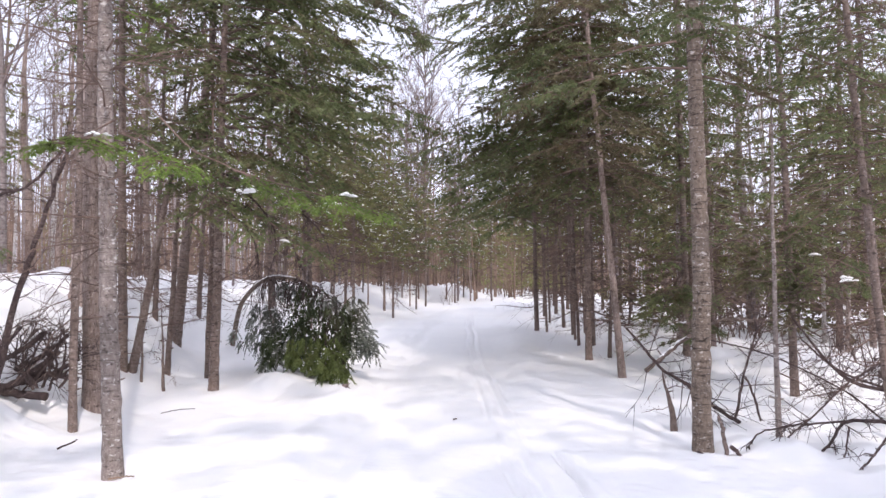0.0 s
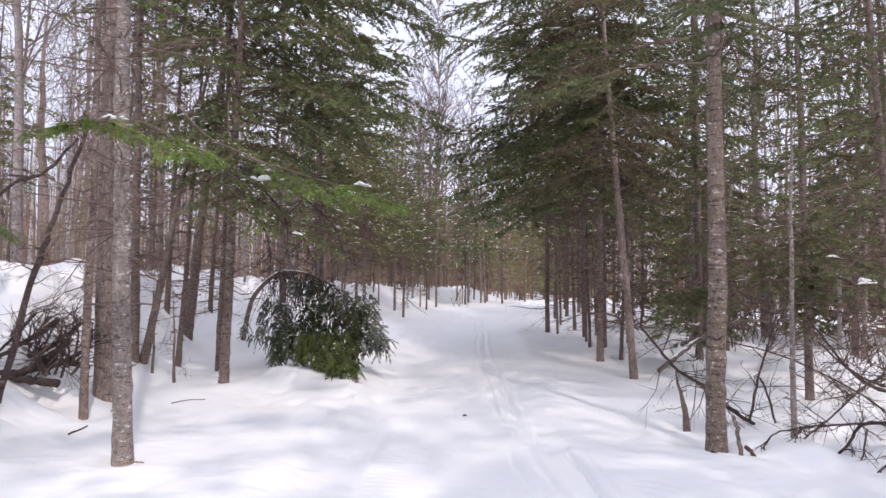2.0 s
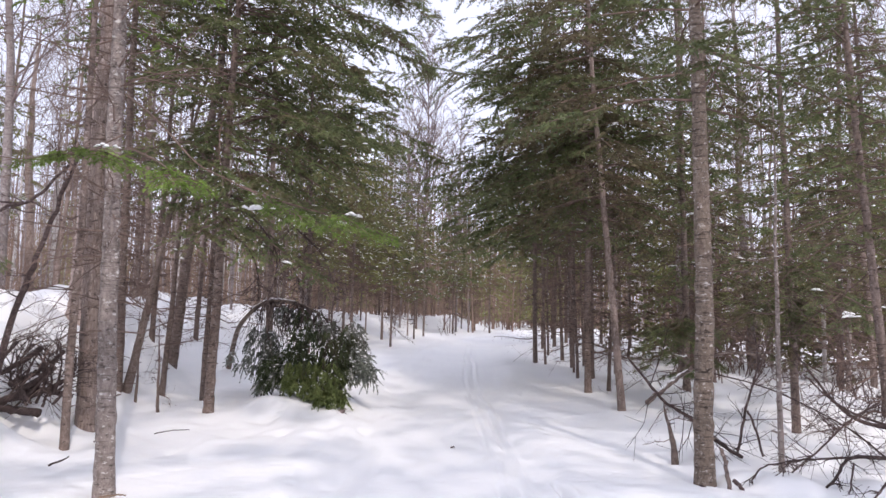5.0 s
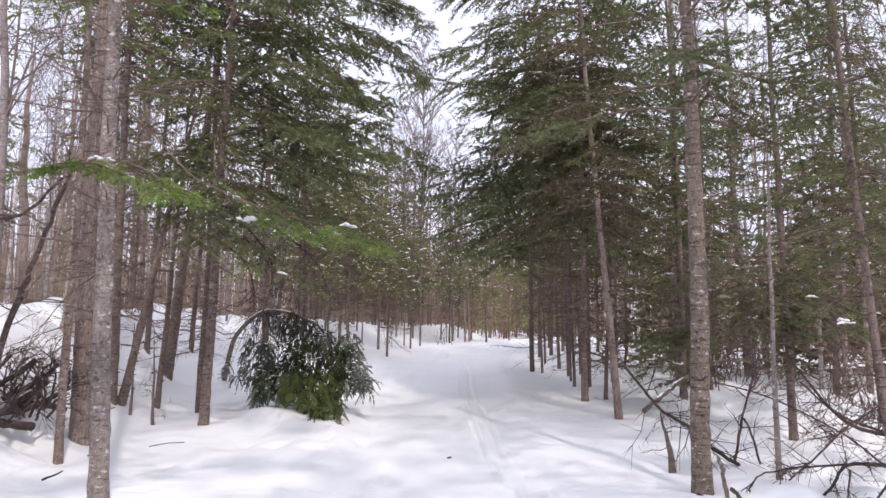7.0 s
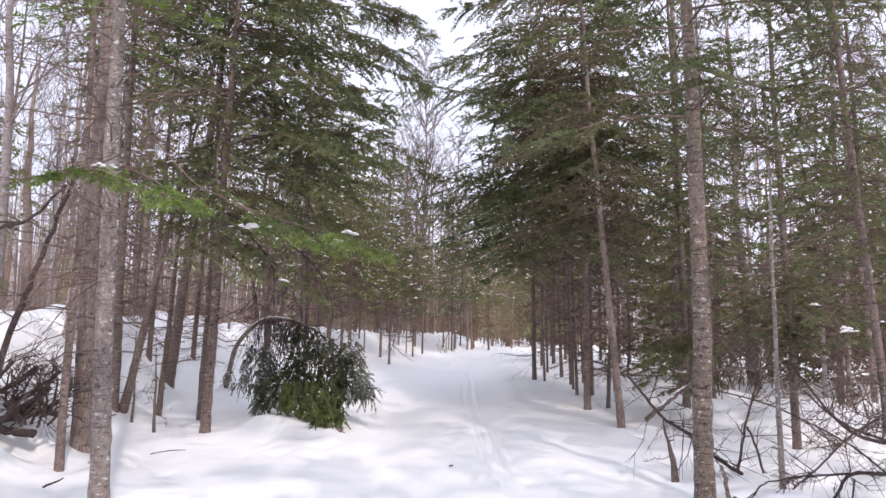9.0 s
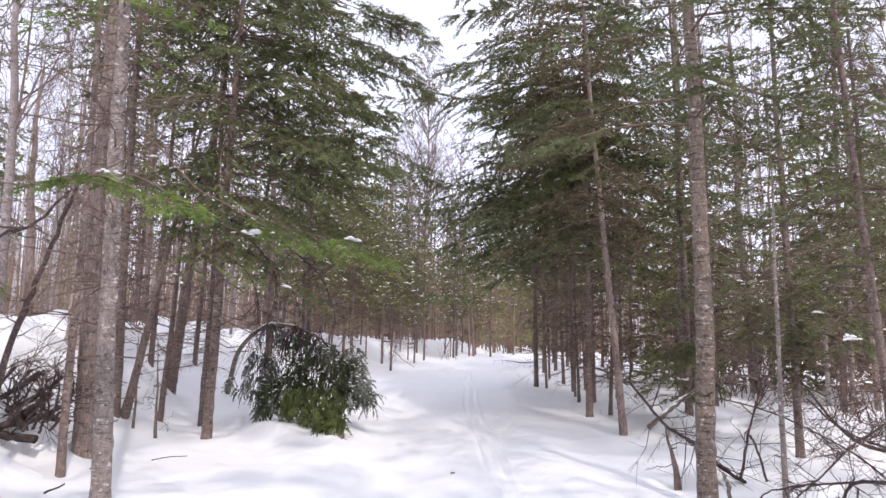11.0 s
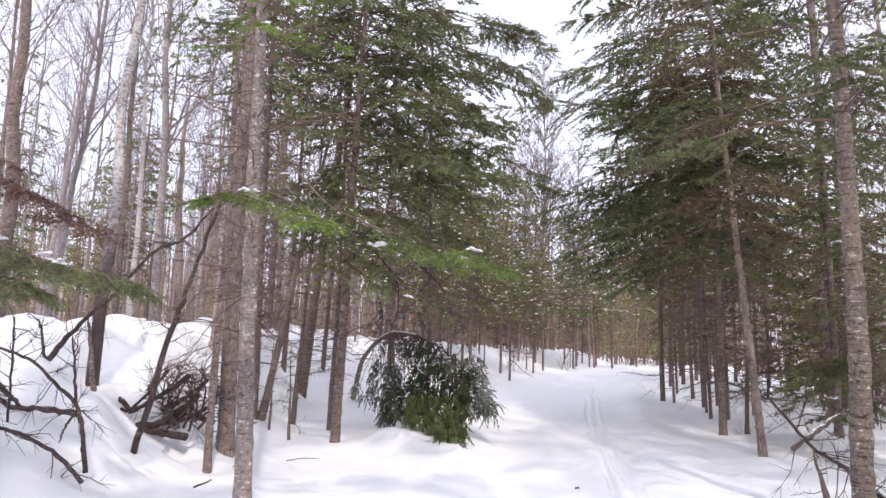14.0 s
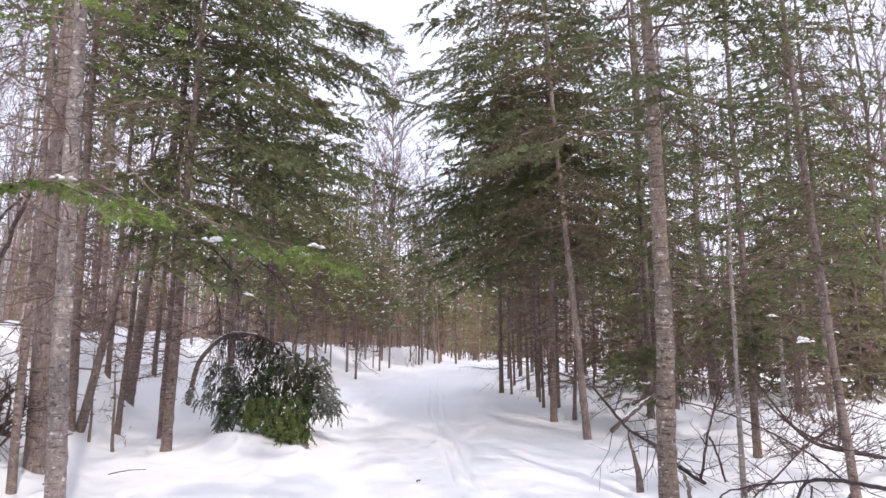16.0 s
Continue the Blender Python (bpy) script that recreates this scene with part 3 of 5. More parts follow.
def ground_z(x, y):
    """Height of the snow over the trail at the camera."""
    x, y = np.asarray(x, float), np.asarray(y, float)
    rise = lerp_table(y, [(-400, 0), (6, 0.0), (12, 0.1), (20, 0.32), (27, 0.46), (40, 0.60), (60, 0.8), (120, 1.0), (400, 1.2)])
    tx = trail_x(y)
    foot = lerp_table(y, [(-10, -3.3), (6, -3.5), (12, -3.7), (18, -3.4), (26, -2.9), (34, -1.5), (45, 3.5)])
    wide = lerp_table(y, [(0, 3.2), (10, 3.4), (20, 3.6), (30, 3.0)])
    crest = lerp_table(y, [(-10, 0.9), (4, 1.35), (9, 1.55), (16, 1.45), (26, 1.05), (40, 0.8)])
    bank = crest * ease((foot - x) / wide)
    right = ease((x - 4.5) / 20.0) * lerp_table(y, [(0, 0.0), (10, -0.05), (25, -0.15), (60, -0.5)])
    z = rise + bank + right
    # the packed trail lies a hand's width below the loose snow
    off = np.abs(x - tx)
    z = z - 0.07 * (1 - ease((off - 0.75) / 0.55)) + 0.03 * np.exp(-((off - 1.45) / 0.3) ** 2)
    # the ledge of snow under the bent sapling
    z = z + 0.16 * np.exp(-((x + 2.2) / 0.9) ** 2 - ((y - 9.9) / 1.0) ** 2)
    # snow drifted against its boughs
    z = z + 0.15 * np.exp(-((x + 2.52) / 0.34) ** 2 - ((y - 9.3) / 0.3) ** 2)
    # the swell that the bent sapling grows from
    z = z + 0.24 * np.exp(-((x + 4.3) / 0.75) ** 2 - ((y - 12.9) / 0.9) ** 2)
    # snow heaped over the brush pile
    z = z + 0.30 * np.exp(-((x + 5.15) / 0.42) ** 2 - ((y - 7.75) / 0.5) ** 2)
    # pillows of snow beside the brush pile
    for px, py, sx, sy, up in ((-5.2, 6.25, 0.42, 0.22, 0.13), (-4.75, 6.2, 0.20, 0.16, 0.10), (-4.62, 7.45, 0.26, 0.25, 0.30), (-5.7, 6.3, 0.3, 0.25, 0.10), (-4.35, 5.75, 0.3, 0.22, 0.10), (3.12, 5.95, 0.24, 0.20, 0.13), (2.85, 6.25, 0.18, 0.16, 0.09)):
        z = z + up * np.exp(-((x - px) / sx) ** 4 - ((y - py) / sy) ** 4)
    # hollow under the brush pile
    z = z - 0.20 * np.exp(-((x + 4.62) / 0.5) ** 4 - ((y - 6.88) / 0.2) ** 4)
    # hollow below the sunken log
    z = z - 0.36 * np.exp(-((x + 5.75) / 0.75) ** 4 - ((y - 5.40) / 0.42) ** 4)
    # soft hollows and mounds
    away = ease((off - 1.0) / 1.5)
    z = z + away * (0.05 * np.sin(1.3 * x + 0.6 * y) * np.cos(0.9 * y - 0.5 * x + 1.0) + 0.03 * np.sin(2.9 * x + 1.3) * np.sin(2.3 * y + 0.7 * x))
    humps = ease((-3.8 - x) / 1.5) + 0.6 * ease((x - 3.2) / 1.5)
    z = z + humps * (0.14 * np.sin(1.9 * x + 0.8) * np.sin(1.6 * y + 0.4) + 0.07 * np.sin(3.7 * x - 1.2 * y) * np.cos(3.1 * y + 1.1 * x))
    return z


# ---- the snow-covered ground ----
def spread(lo, hi, fine, far_lo, far_hi, growth=1.13):
    """Grid lines: even between lo and hi, growing apart beyond."""
    mid = list(np.arange(lo, hi, fine))
    a, s = [], fine
    v = lo
    while v > far_lo:
        s *= growth
        v -= s
        a.append(v)
    b, s = [], fine
    v = mid[-1]
    while v < far_hi:
        s *= growth
        v += s
        b.append(v)
    return np.array(a[::-1] + mid + b)


STEMS = []          # stems that stand in the near snow: x, y, radius


def build_ground():
    xs = np.unique(np.concatenate([spread(-7.0, 6.0, 0.09, -420, 420), np.arange(-1.4, 0.1, 0.04), np.arange(0.1, 1.4, 0.022)]))
    ys = np.unique(np.concatenate([spread(4.0, 11.0, 0.07, -420, 420, 1.055), np.arange(4.3, 6.7, 0.028)]))
    x, y = np.meshgrid(xs, ys, indexing="ij")
    z = ground_z(x, y)
    tx = trail_x(y)
    off = x - tx
    near = np.clip((40 - y) / 20, 0, 1) * (y > -5)
    loose = ease((np.abs(off) - 0.9) / 0.6)
    # wind-worked lumps in the loose snow, crumbs at the trail's edge
    z += near * loose * (0.034 * soft_noise(x * 1.2, y * 1.2, 1) + 0.010 * soft_noise(x * 4.5, y * 4.5, 2))
    z += near * (0.004 + 0.004 * loose) * soft_noise(x * 11, y * 11, 3)
    lumps = ease((-4.2 - x) / 1.2) + 0.7 * ease((x - 3.0) / 1.0)
    z += near * lumps * (0.20 * np.maximum(soft_noise(x * 1.5 + 5, y * 1.5, 4), -0.1) + 0.10 * np.maximum(soft_noise(x * 3.1, y * 3.1, 5), 0) + 0.03 * soft_noise(x * 7, y * 7, 7))
    # old foot and paw hollows left of the trail
    z -= near * ease((-0.7 - off) / 0.3) * ease((x + 3.4) / 0.6) * 0.035 * np.maximum(soft_noise(x * 3.2, y * 2.6, 6) - 0.25, 0) * 2
    # trodden edge of the mound beside the trail: clods and hollows
    tread = np.exp(-((x + 1.35) / 0.75) ** 4 - ((y - 6.6) / 1.9) ** 4)
    z += tread * (0.05 * np.maximum(soft_noise(x * 1.7 + 3, y * 1.1, 31), -0.2) + 0.012 * soft_noise(x * 4.0, y * 2.6, 32))
    # broken, lumpy snow in front of the bent sapling
    z += 0.035 * np.exp(-((x + 1.9) / 0.9) ** 4 - ((y - 8.6) / 0.9) ** 4) * (soft_noise(x * 4.2, y * 4.2, 21) + 0.6 * soft_noise(x * 9, y * 9, 22))
    # ski grooves on the right half of the trail and the belt marks of a snowmobile on the left
    wander = 0.03 * np.sin(0.7 * y) + lerp_table(y, [(4, 0.04), (7, 0.0), (9, -0.12), (12.5, -0.36), (18, -0.5), (25, -1.1)])
    for at, deep, wide in ((0.66, 0.025, 0.034), (0.86, 0.028, 0.036), (-0.75, 0.006, 0.08)):
        z -= near * deep * np.exp(-((off - at - wander) / wide) ** 2) * np.clip(0.55 + 1.1 * soft_noise(x * 0.3, y * 1.1, 12), 0.05, 1.2)
        z += near * 0.5 * deep * np.exp(-((off - at - wander - 2.2 * wide) / wide) ** 2)
    # crumbs thrown up between the grooves
    z += near * 0.016 * np.exp(-((off - 0.76 - wander) / 0.12) ** 2) * np.maximum(soft_noise(x * 14, y * 5, 13), 0)
    z -= near * 0.10 * np.exp(-((off - 1.16 - 0.012 * np.sin(5 * y)) / 0.018) ** 2) * ease((6.2 - y) / 0.6)
    z += near * 0.022 * np.exp(-((off - 1.24) / 0.05) ** 2) * ease((6.2 - y) / 0.6)
    for at, wide, worn in ((-0.78, 0.11, 9), (-0.36, 0.15, 10), (-0.58, 0.05, 11)):
        belt = np.exp(-((x - at - 0.04 * np.sin(0.9 * y)) / wide) ** 4) * ease((7.6 - y) / 0.8)
        z += near * belt * (0.005 * np.sin(y * 2 * math.pi / 0.10) * ease(soft_noise(x * 1.5, y * 1.3, worn) + 0.35) - 0.010)
    # bowls round the stems
    for sx, sy, r in STEMS:
        d = np.hypot(x - sx, y - sy)
        z -= 0.055 * np.exp(-(d / (r + 0.13)) ** 2)
    n, m = x.shape
    i, j = np.meshgrid(np.arange(n - 1), np.arange(m - 1), indexing="ij")
    q = np.stack([i * m + j, (i + 1) * m + j, (i + 1) * m + j + 1, i * m + j + 1], -1).reshape(-1, 4)
    s = Shape()
    s.add(np.stack([x, y, z], -1).reshape(-1, 3), np.concatenate([q[:, [0, 1, 2]], q[:, [0, 2, 3]]]))
    tagged(s.done("ground", SNOW), "soft white snow with a packed trail and ski grooves", "snow", kind="structure")


# ---- conifers that stand beside the trail ----
FIR_LABEL = "grey-barked fir with pale lichen spots and dead lower twigs"
MID = dict(gap=0.055, spray=0.10, width=0.0122, pitch=0.13, rank=0.5, per=6, twig_size=1.9)
near_fir = conifer(-2.71, 5.38, (-0.048, 0.0), 0.079, 10.5, 4.25, 1.2, 11, FIR_LABEL.replace("dead lower twigs", "low green boughs"), BARK_FIR, NEEDLE_FRESH, dead=(1.3, 5.4), dead_len=1.0, name="fir_tree", snowy=0.3, per=4, dead_n=6)
conifer(2.51, 6.26, (-0.006, 0.0), 0.091, 11, 3.7, 2.3, 12, FIR_LABEL, BARK_FIR_BROWN, NEEDLE, dead=(1.2, 5.5), dead_len=0.55, twig_size=0.8, name="fir_tree", snowy=0.3, per=4)
conifer(-3.86, 6.78, (-0.023, 0.0), 0.043, 11, 6.5, 1.2, 13, "thin grey-brown fir with a bare lower stem", BARK_SPRUCE, dead=(1.0, 6.0), dead_len=0.75, name="fir_tree", per=4)
conifer(-4.01, 7.43, (-0.037, 0.0), 0.105, 11.5, 7.2, 1.5, 14, "brown-barked fir with a bare lower stem", BARK_BROWN, dead=(1.5, 6.0), dead_len=0.7, name="fir_tree", per=4)
trail_spruce = conifer(-3.25, 9.19, (0.011, 0.0), 0.068, 12, 2.95, 2.25, 15, "dark green spruce with drooping boughs over the trail", BARK_SPRUCE, dead=(1.1, 4.6), dead_len=0.9, toward=(-0.15, 0.44), snowy=3.2, rank=0.38, per=9, droop=0.62, spray=0.082, width=0.0087, twig_size=1.1, taper=1.05, dead_n=6)
conifer(-2.45, 11.9, (-0.02, 0.0), 0.045, 12, 4.6, 2.3, 20, "dark green spruce behind the bent sapling", BARK_SPRUCE, dead=(0.9, 3.6), dead_len=0.9, toward=(-0.1, 0.2), snowy=2.6, rank=0.45, per=7, spray=0.085, width=0.0105, twig_size=1.2, taper=1.0, dead_n=6)
conifer(-3.73, 10.25, (-0.003, 0.0), 0.043, 11, 5.1, 1.5, 16, "slender spruce with a thin dark stem", BARK_SPRUCE, dead=(0.9, 5.2), dead_len=0.8, snowy=1.3, per=6, dead_n=6)
conifer(-4.66, 9.40, (-0.010, 0.0), 0.068, 11.5, 5.2, 1.9, 17, "dark-stemmed spruce on the bank", BARK_SPRUCE, dead=(1.0, 5.3), dead_len=1.0, snowy=1.3, per=7, dead_n=6)
conifer(-4.53, 16.98, (-0.043, 0.0), 0.096, 13, 5.4, 2.4, 18, "dark green spruce on the slope beside the trail", BARK_SPRUCE, dead=(0.9, 2.8), dead_len=1.1, toward=(-0.3, 0.25), snowy=2.2, **MID)
conifer(-5.41, 12.09, (0.012, 0.0), 0.05, 11, 5.9, 1.6, 19, "slender spruce on the snow bank", BARK_SPRUCE, dead=(0.8, 5.9), **MID)
conifer(2.88, 10.56, (-0.085, 0.0), 0.060, 11, 3.4, 2.0, 21, "leaning spruce with a pale brown stem and browning boughs", BARK_BROWN, NEEDLE_DULL, per=6, spray=0.080, width=0.0090, droop=0.6, dead=(0.9, 4.2), dead_len=1.0, toward=(3.0, 0.2), snowy=1.8, twig_size=1.0, dead_n=6)
conifer(2.83, 12.82, (-0.016, 0.0), 0.067, 14.0, 3.3, 3.2, 22, "dark green spruce with boughs over the trail", BARK_SPRUCE, dead=(0.8, 4.2), dead_len=1.2, toward=(3.1, 0.32), snowy=3.6, rank=0.42, per=9, spray=0.080, width=0.0088, droop=0.48, twig_size=1.0, taper=0.5, dead_n=9)
conifer(2.58, 18.53, (-0.024, 0.0), 0.066, 13.5, 3.2, 2.3, 23, "dark green spruce with boughs over the trail", BARK_SPRUCE, dead=(0.7, 2.6), toward=(3.1, 0.25), snowy=2.2, **MID)
conifer(3.31, 16.91, (-0.033, 0.0), 0.055, 12, 3.5, 1.7, 24, "spruce with browning needles standing close among others", BARK_SPRUCE, NEEDLE_DULL, dead=(0.7, 3.4), dead_len=1.2, **MID)
conifer(3.46, 19.19, (-0.040, 0.0), 0.05, 13, 3.5, 1.6, 25, "spruce standing close among others", BARK_SPRUCE, dead=(0.7, 3.2), **MID)
skirt_spruce = conifer(4.6, 12.4, (-0.02, 0.0), 0.07, 11, 1.9, 1.5, 26, "low-branched green spruce with a heavy skirt", BARK_SPRUCE, dead=(0.4, 2.4), dead_len=1.3, droop=0.7, snowy=1.8, per=4)
airy_fir = conifer(5.04, 9.39, (-0.018, 0.0), 0.058, 11, 2.1, 1.5, 27, "thin open fir with airy green boughs", BARK_SPRUCE, NEEDLE, dead=(0.7, 5.0), dead_len=1.0, twig_size=1.4, rank=0.42, per=5, name="fir_tree", droop=0.3, snowy=2.2)
conifer(4.59, 6.63, (-0.091, 0.0), 0.046, 10, 2.4, 1.3, 28, "leaning thin fir with sparse green boughs", BARK_SPRUCE, NEEDLE, dead=(0.6, 5.0), dead_len=1.1, rank=0.44, per=5, name="fir_tree", droop=0.3, snowy=1.5)
conifer(8.37, 13.90, (0.026, 0.0), 0.073, 12, 2.6, 1.9, 29, "green fir among bare hardwoods", BARK_SPRUCE, NEEDLE_OLIVE, dead=(0.6, 2.5), name="fir_tree", **MID)
conifer(7.0, 10.4, (-0.03, 0.0), 0.06, 10, 2.5, 1.6, 30, "green fir among bare hardwoods", BARK_SPRUCE, NEEDLE, dead=(0.5, 4.0), dead_len=1.0, twig_size=1.5, rank=0.44, per=5, name="fir_tree", droop=0.35, snowy=2.2)
conifer(5.9, 14.4, (-0.02, 0.0), 0.065, 11, 3.0, 1.5, 31, "browning spruce standing behind the first row", BARK_SPRUCE, NEEDLE_DULL, dead=(0.5, 4.4), dead_len=1.4, snowy=2.6, dead_n=6, **MID)
conifer(6.6, 17.5, (0.02, 0.0), 0.06, 11, 2.2, 2.0, 33, "green spruce standing behind the first row", BARK_SPRUCE, NEEDLE_OLIVE, dead=(0.5, 3.4), dead_len=1.4, snowy=1.5, **MID)
conifer(3.25, 14.3, (-0.02, 0.0), 0.045, 11.5, 3.8, 2.3, 34, "browning spruce in the row beside the trail", BARK_SPRUCE, NEEDLE_DULL, dead=(0.6, 3.2), dead_len=1.2, toward=(3.1, 0.25), snowy=2.0, **MID)
STEMS += [(-2.71, 5.38, 0.09), (2.51, 6.26, 0.1), (-3.86, 6.78, 0.05), (-4.01, 7.43, 0.1), (-3.25, 9.19, 0.075), (-3.73, 10.25, 0.04), (-4.66, 9.4, 0.07),
          (2.88, 10.56, 0.07), (2.83, 12.82, 0.07), (5.04, 9.39, 0.06), (4.59, 6.63, 0.05), (3.39, 6.56, 0.03), (2.49, 7.08, 0.03)]


# ---- slim stems and poles ----
def pole(x, y, r, h, lean, seed, label, bark=None, dead=(0.5, 3.0), dead_len=0.5, name="young_tree"):
    """A slim dead or leafless stem with short dead twigs."""
    rng = np.random.default_rng(seed)
    base = thing(name, x, y, float(ground_z(x, y)), label, "tree", "slim stems beside the trail")
    line = trunk_line(h, (lean, 0.0), rng, 10, 0.025)
    s, t = Shape(), Shape()
    trunk_mesh(s, rng, line, r, h, 8, True)
    s.done("trunk", bark or BARK_SPRUCE, base)
    z = dead[0]
    while z < min(dead[1], h):
        dead_twigs(t, rng, axis_at(line, z), rng.uniform(0, 6.28), dead_len * rng.uniform(0.4, 1.3))
        z += rng.uniform(0.08, 0.28)
    if t.count:
        tagged(t.done("branchwork", TWIG, base, "fine dead twigs"), kind="stuff")


pole(-4.56, 9.51, 0.062, 5.5, 0.19, 41, "reddish-brown broken stem leaning over", BARK_BROWN, (1.5, 4.5))
pole(-4.80, 11.55, 0.10, 8.5, 0.103, 42, "rough dark stem leaning over", BARK_SPRUCE, (1.0, 5.0), 0.9)
pole(-3.87, 9.01, 0.022, 1.3, -0.03, 43, "thin dead sapling in the snow", None, (0.25, 1.3), 0.65)
pole(-4.20, 9.86, 0.043, 6.5, 0.040, 44, "slim dark dead stem among spruces", None, (0.6, 4.0))
pole(-4.30, 9.23, 0.019, 1.4, 0.0, 45, "thin dead sapling in the snow", None, (0.25, 1.3), 0.65)
pole(2.82, 18.23, 0.036, 8, -0.035, 46, "slim dark dead stem among spruces")
pole(2.99, 14.62, 0.036, 6, -0.027, 47, "slim dark dead stem among spruces", None, (0.5, 4))
pole(3.36, 13.33, 0.040, 5, 0.028, 48, "slim dark dead stem among spruces", None, (0.5, 3.5), 0.8)
pole(3.39, 6.56, 0.029, 4.2, -0.01, 49, "thin grey sapling with tangled dead twigs", BARK_FIR, (0.5, 3.5), 0.8)
pole(2.49, 7.08, 0.034, 0.62, -0.106, 50, "short dead stub with fine twigs", BARK_SPRUCE, (0.2, 0.6), 0.5, "stub")
pole(8.4, 13.68, 0.05, 7, 0.05, 51, "slim grey stem among firs", BARK_FIR, (0.5, 4))
pole(3.1, 15.6, 0.03, 7, -0.02, 52, "slim dark dead stem among spruces")
pole(3.25, 20.5, 0.035, 8, -0.02, 53, "slim dark dead stem among spruces")
pole(3.75, 17.6, 0.035, 8, -0.03, 54, "slim dark dead stem among spruces")
pole(3.9, 14.9, 0.035, 8, -0.01, 55, "slim dark dead stem among spruces")
pole(-5.1, 13.4, 0.05, 8, 0.02, 56, "slim dark dead stem among spruces")
pole(-6.17, 11.0, 0.20, 13, 0.012, 58, "thick pinkish-brown stem behind the snow bank", BARK_ROSY, (2.0, 6.0), 1.0, "old_fir_tree")


# ---- low green boughs of the near fir ----
def bough(parent, points, seed, width_m, label, needle, gap=0.024, spray=0.04, snow_at=(), snow_size=0.05, hang=0.6, start=0.3, thin=0.62):
    """A single long branch with fine needles, part of its tree."""
    rng = np.random.default_rng(seed)
    o = np.array(parent.location)
    line = curve_through(np.asarray(points, float) - o, 22)
    s, g, n = Shape(), Shape(), Shape()
    s.tube(line, np.linspace(0.009, 0.003, 22), 6)
    for i in range(int(22 * start), 22):
        for sg in (1, -1):
            for _ in range(2):
                if rng.random() < thin:
                    continue
                d = unit(line[min(i + 1, 21)] - line[i - 1])
                a = math.atan2(d[1], d[0]) + sg * rng.uniform(0.6, 1.2)
                ln = width_m * rng.uniform(0.5, 1.45) * (1.1 - 0.6 * (i / 21))
                frond(rng, ln, hang, g, s, line[i], a, gap, spray * 1.35, 0.0042, 0.08, 0.05, None, 0, 0.3, 0.45, 0.06)
    br = s.done("bough", TWIG, parent, label)
    g.done("needles", needle, br, smooth=False)
    if len(snow_at):
        for p in snow_at:
            c = np.asarray(p) - o
            k = 7
            n.lumps(c + rng.normal(0, 1, (k, 3)) * np.array((0.045, 0.03, 0.006)), rng.uniform(0.5, 1.0, k) * snow_size * 0.8, rng, 0.45, 1.5)
        tagged(n.done("snow", SNOW, br, "white snow on the needles"), kind="stuff")


bough(near_fir, [(-2.74, 5.3, 3.30), (-2.42, 5.2, 3.06), (-2.0, 5.05, 2.66), (-1.72, 5.0, 2.52), (-1.4, 4.95, 2.36), (-1.1, 4.9, 2.2)], 61, 0.5, "long drooping bough with bright green tips", NEEDLE_FRESH,
      snow_at=[(-1.42, 4.9, 2.27)], start=0.68, thin=0.72)
bough(near_fir, [(-1.62, 4.98, 2.46), (-1.25, 5.15, 2.36), (-0.9, 5.2, 2.27), (-0.55, 5.2, 2.14)], 67, 0.5, "long drooping bough with bright green tips", NEEDLE_FRESH,
      snow_at=[(-0.74, 5.2, 2.28), (-0.80, 5.1, 2.2)], start=0.52, thin=0.70)
bough(near_fir, [(-2.72, 5.3, 2.95), (-2.6, 4.75, 2.72), (-2.45, 4.3, 2.56), (-2.35, 4.0, 2.44)], 62, 0.44, "green bough in front of the stem", NEEDLE_FRESH, snow_at=[(-2.30, 4.2, 2.57)], snow_size=0.03, start=0.5, thin=0.74)
bough(near_fir, [(-2.72, 5.35, 2.85), (-2.3, 4.95, 2.66), (-2.0, 4.65, 2.48), (-1.85, 4.5, 2.36)], 63, 0.32, "green bough beside the stem", NEEDLE_FRESH, start=0.58, thin=0.70)

# ---- trees on the bank left of the trail ----
bank_fir = conifer(-6.6, 4.6, (0.0, 0.0), 0.09, 11, 3.9, 1.6, 64, "fir on the bank with a low green bough", BARK_FIR, NEEDLE_FRESH, dead=(1.0, 3.8), name="fir_tree")
gz = float(ground_z(-6.6, 4.6))
bough(bank_fir, [(-6.55, 4.62, gz + 2.0), (-5.4, 4.9, 2.42), (-4.65, 4.92, 2.12), (-3.95, 4.92, 2.0)], 65, 0.85, "low green bough with snow pads", NEEDLE, snow_at=[(-4.55, 4.9, 2.17), (-4.4, 4.9, 2.1), (-5.0, 4.85, 2.3)], start=0.35)
bough(bank_fir, [(-6.55, 4.6, gz + 1.7), (-5.5, 4.6, 2.15), (-4.75, 4.5, 1.95), (-4.3, 4.45, 1.8)], 69, 0.7, "low green bough with snow pads", NEEDLE, snow_at=[(-4.9, 4.5, 2.02)], start=0.35)
bough(bank_fir, [(-6.55, 4.75, gz + 2.9), (-6.1, 5.6, 3.2), (-5.6, 5.9, 2.9), (-5.1, 5.95, 2.6)], 66, 0.75, "withered bough with rust-brown needles", NEEDLE_RED, start=0.3, gap=0.045, thin=0.72)


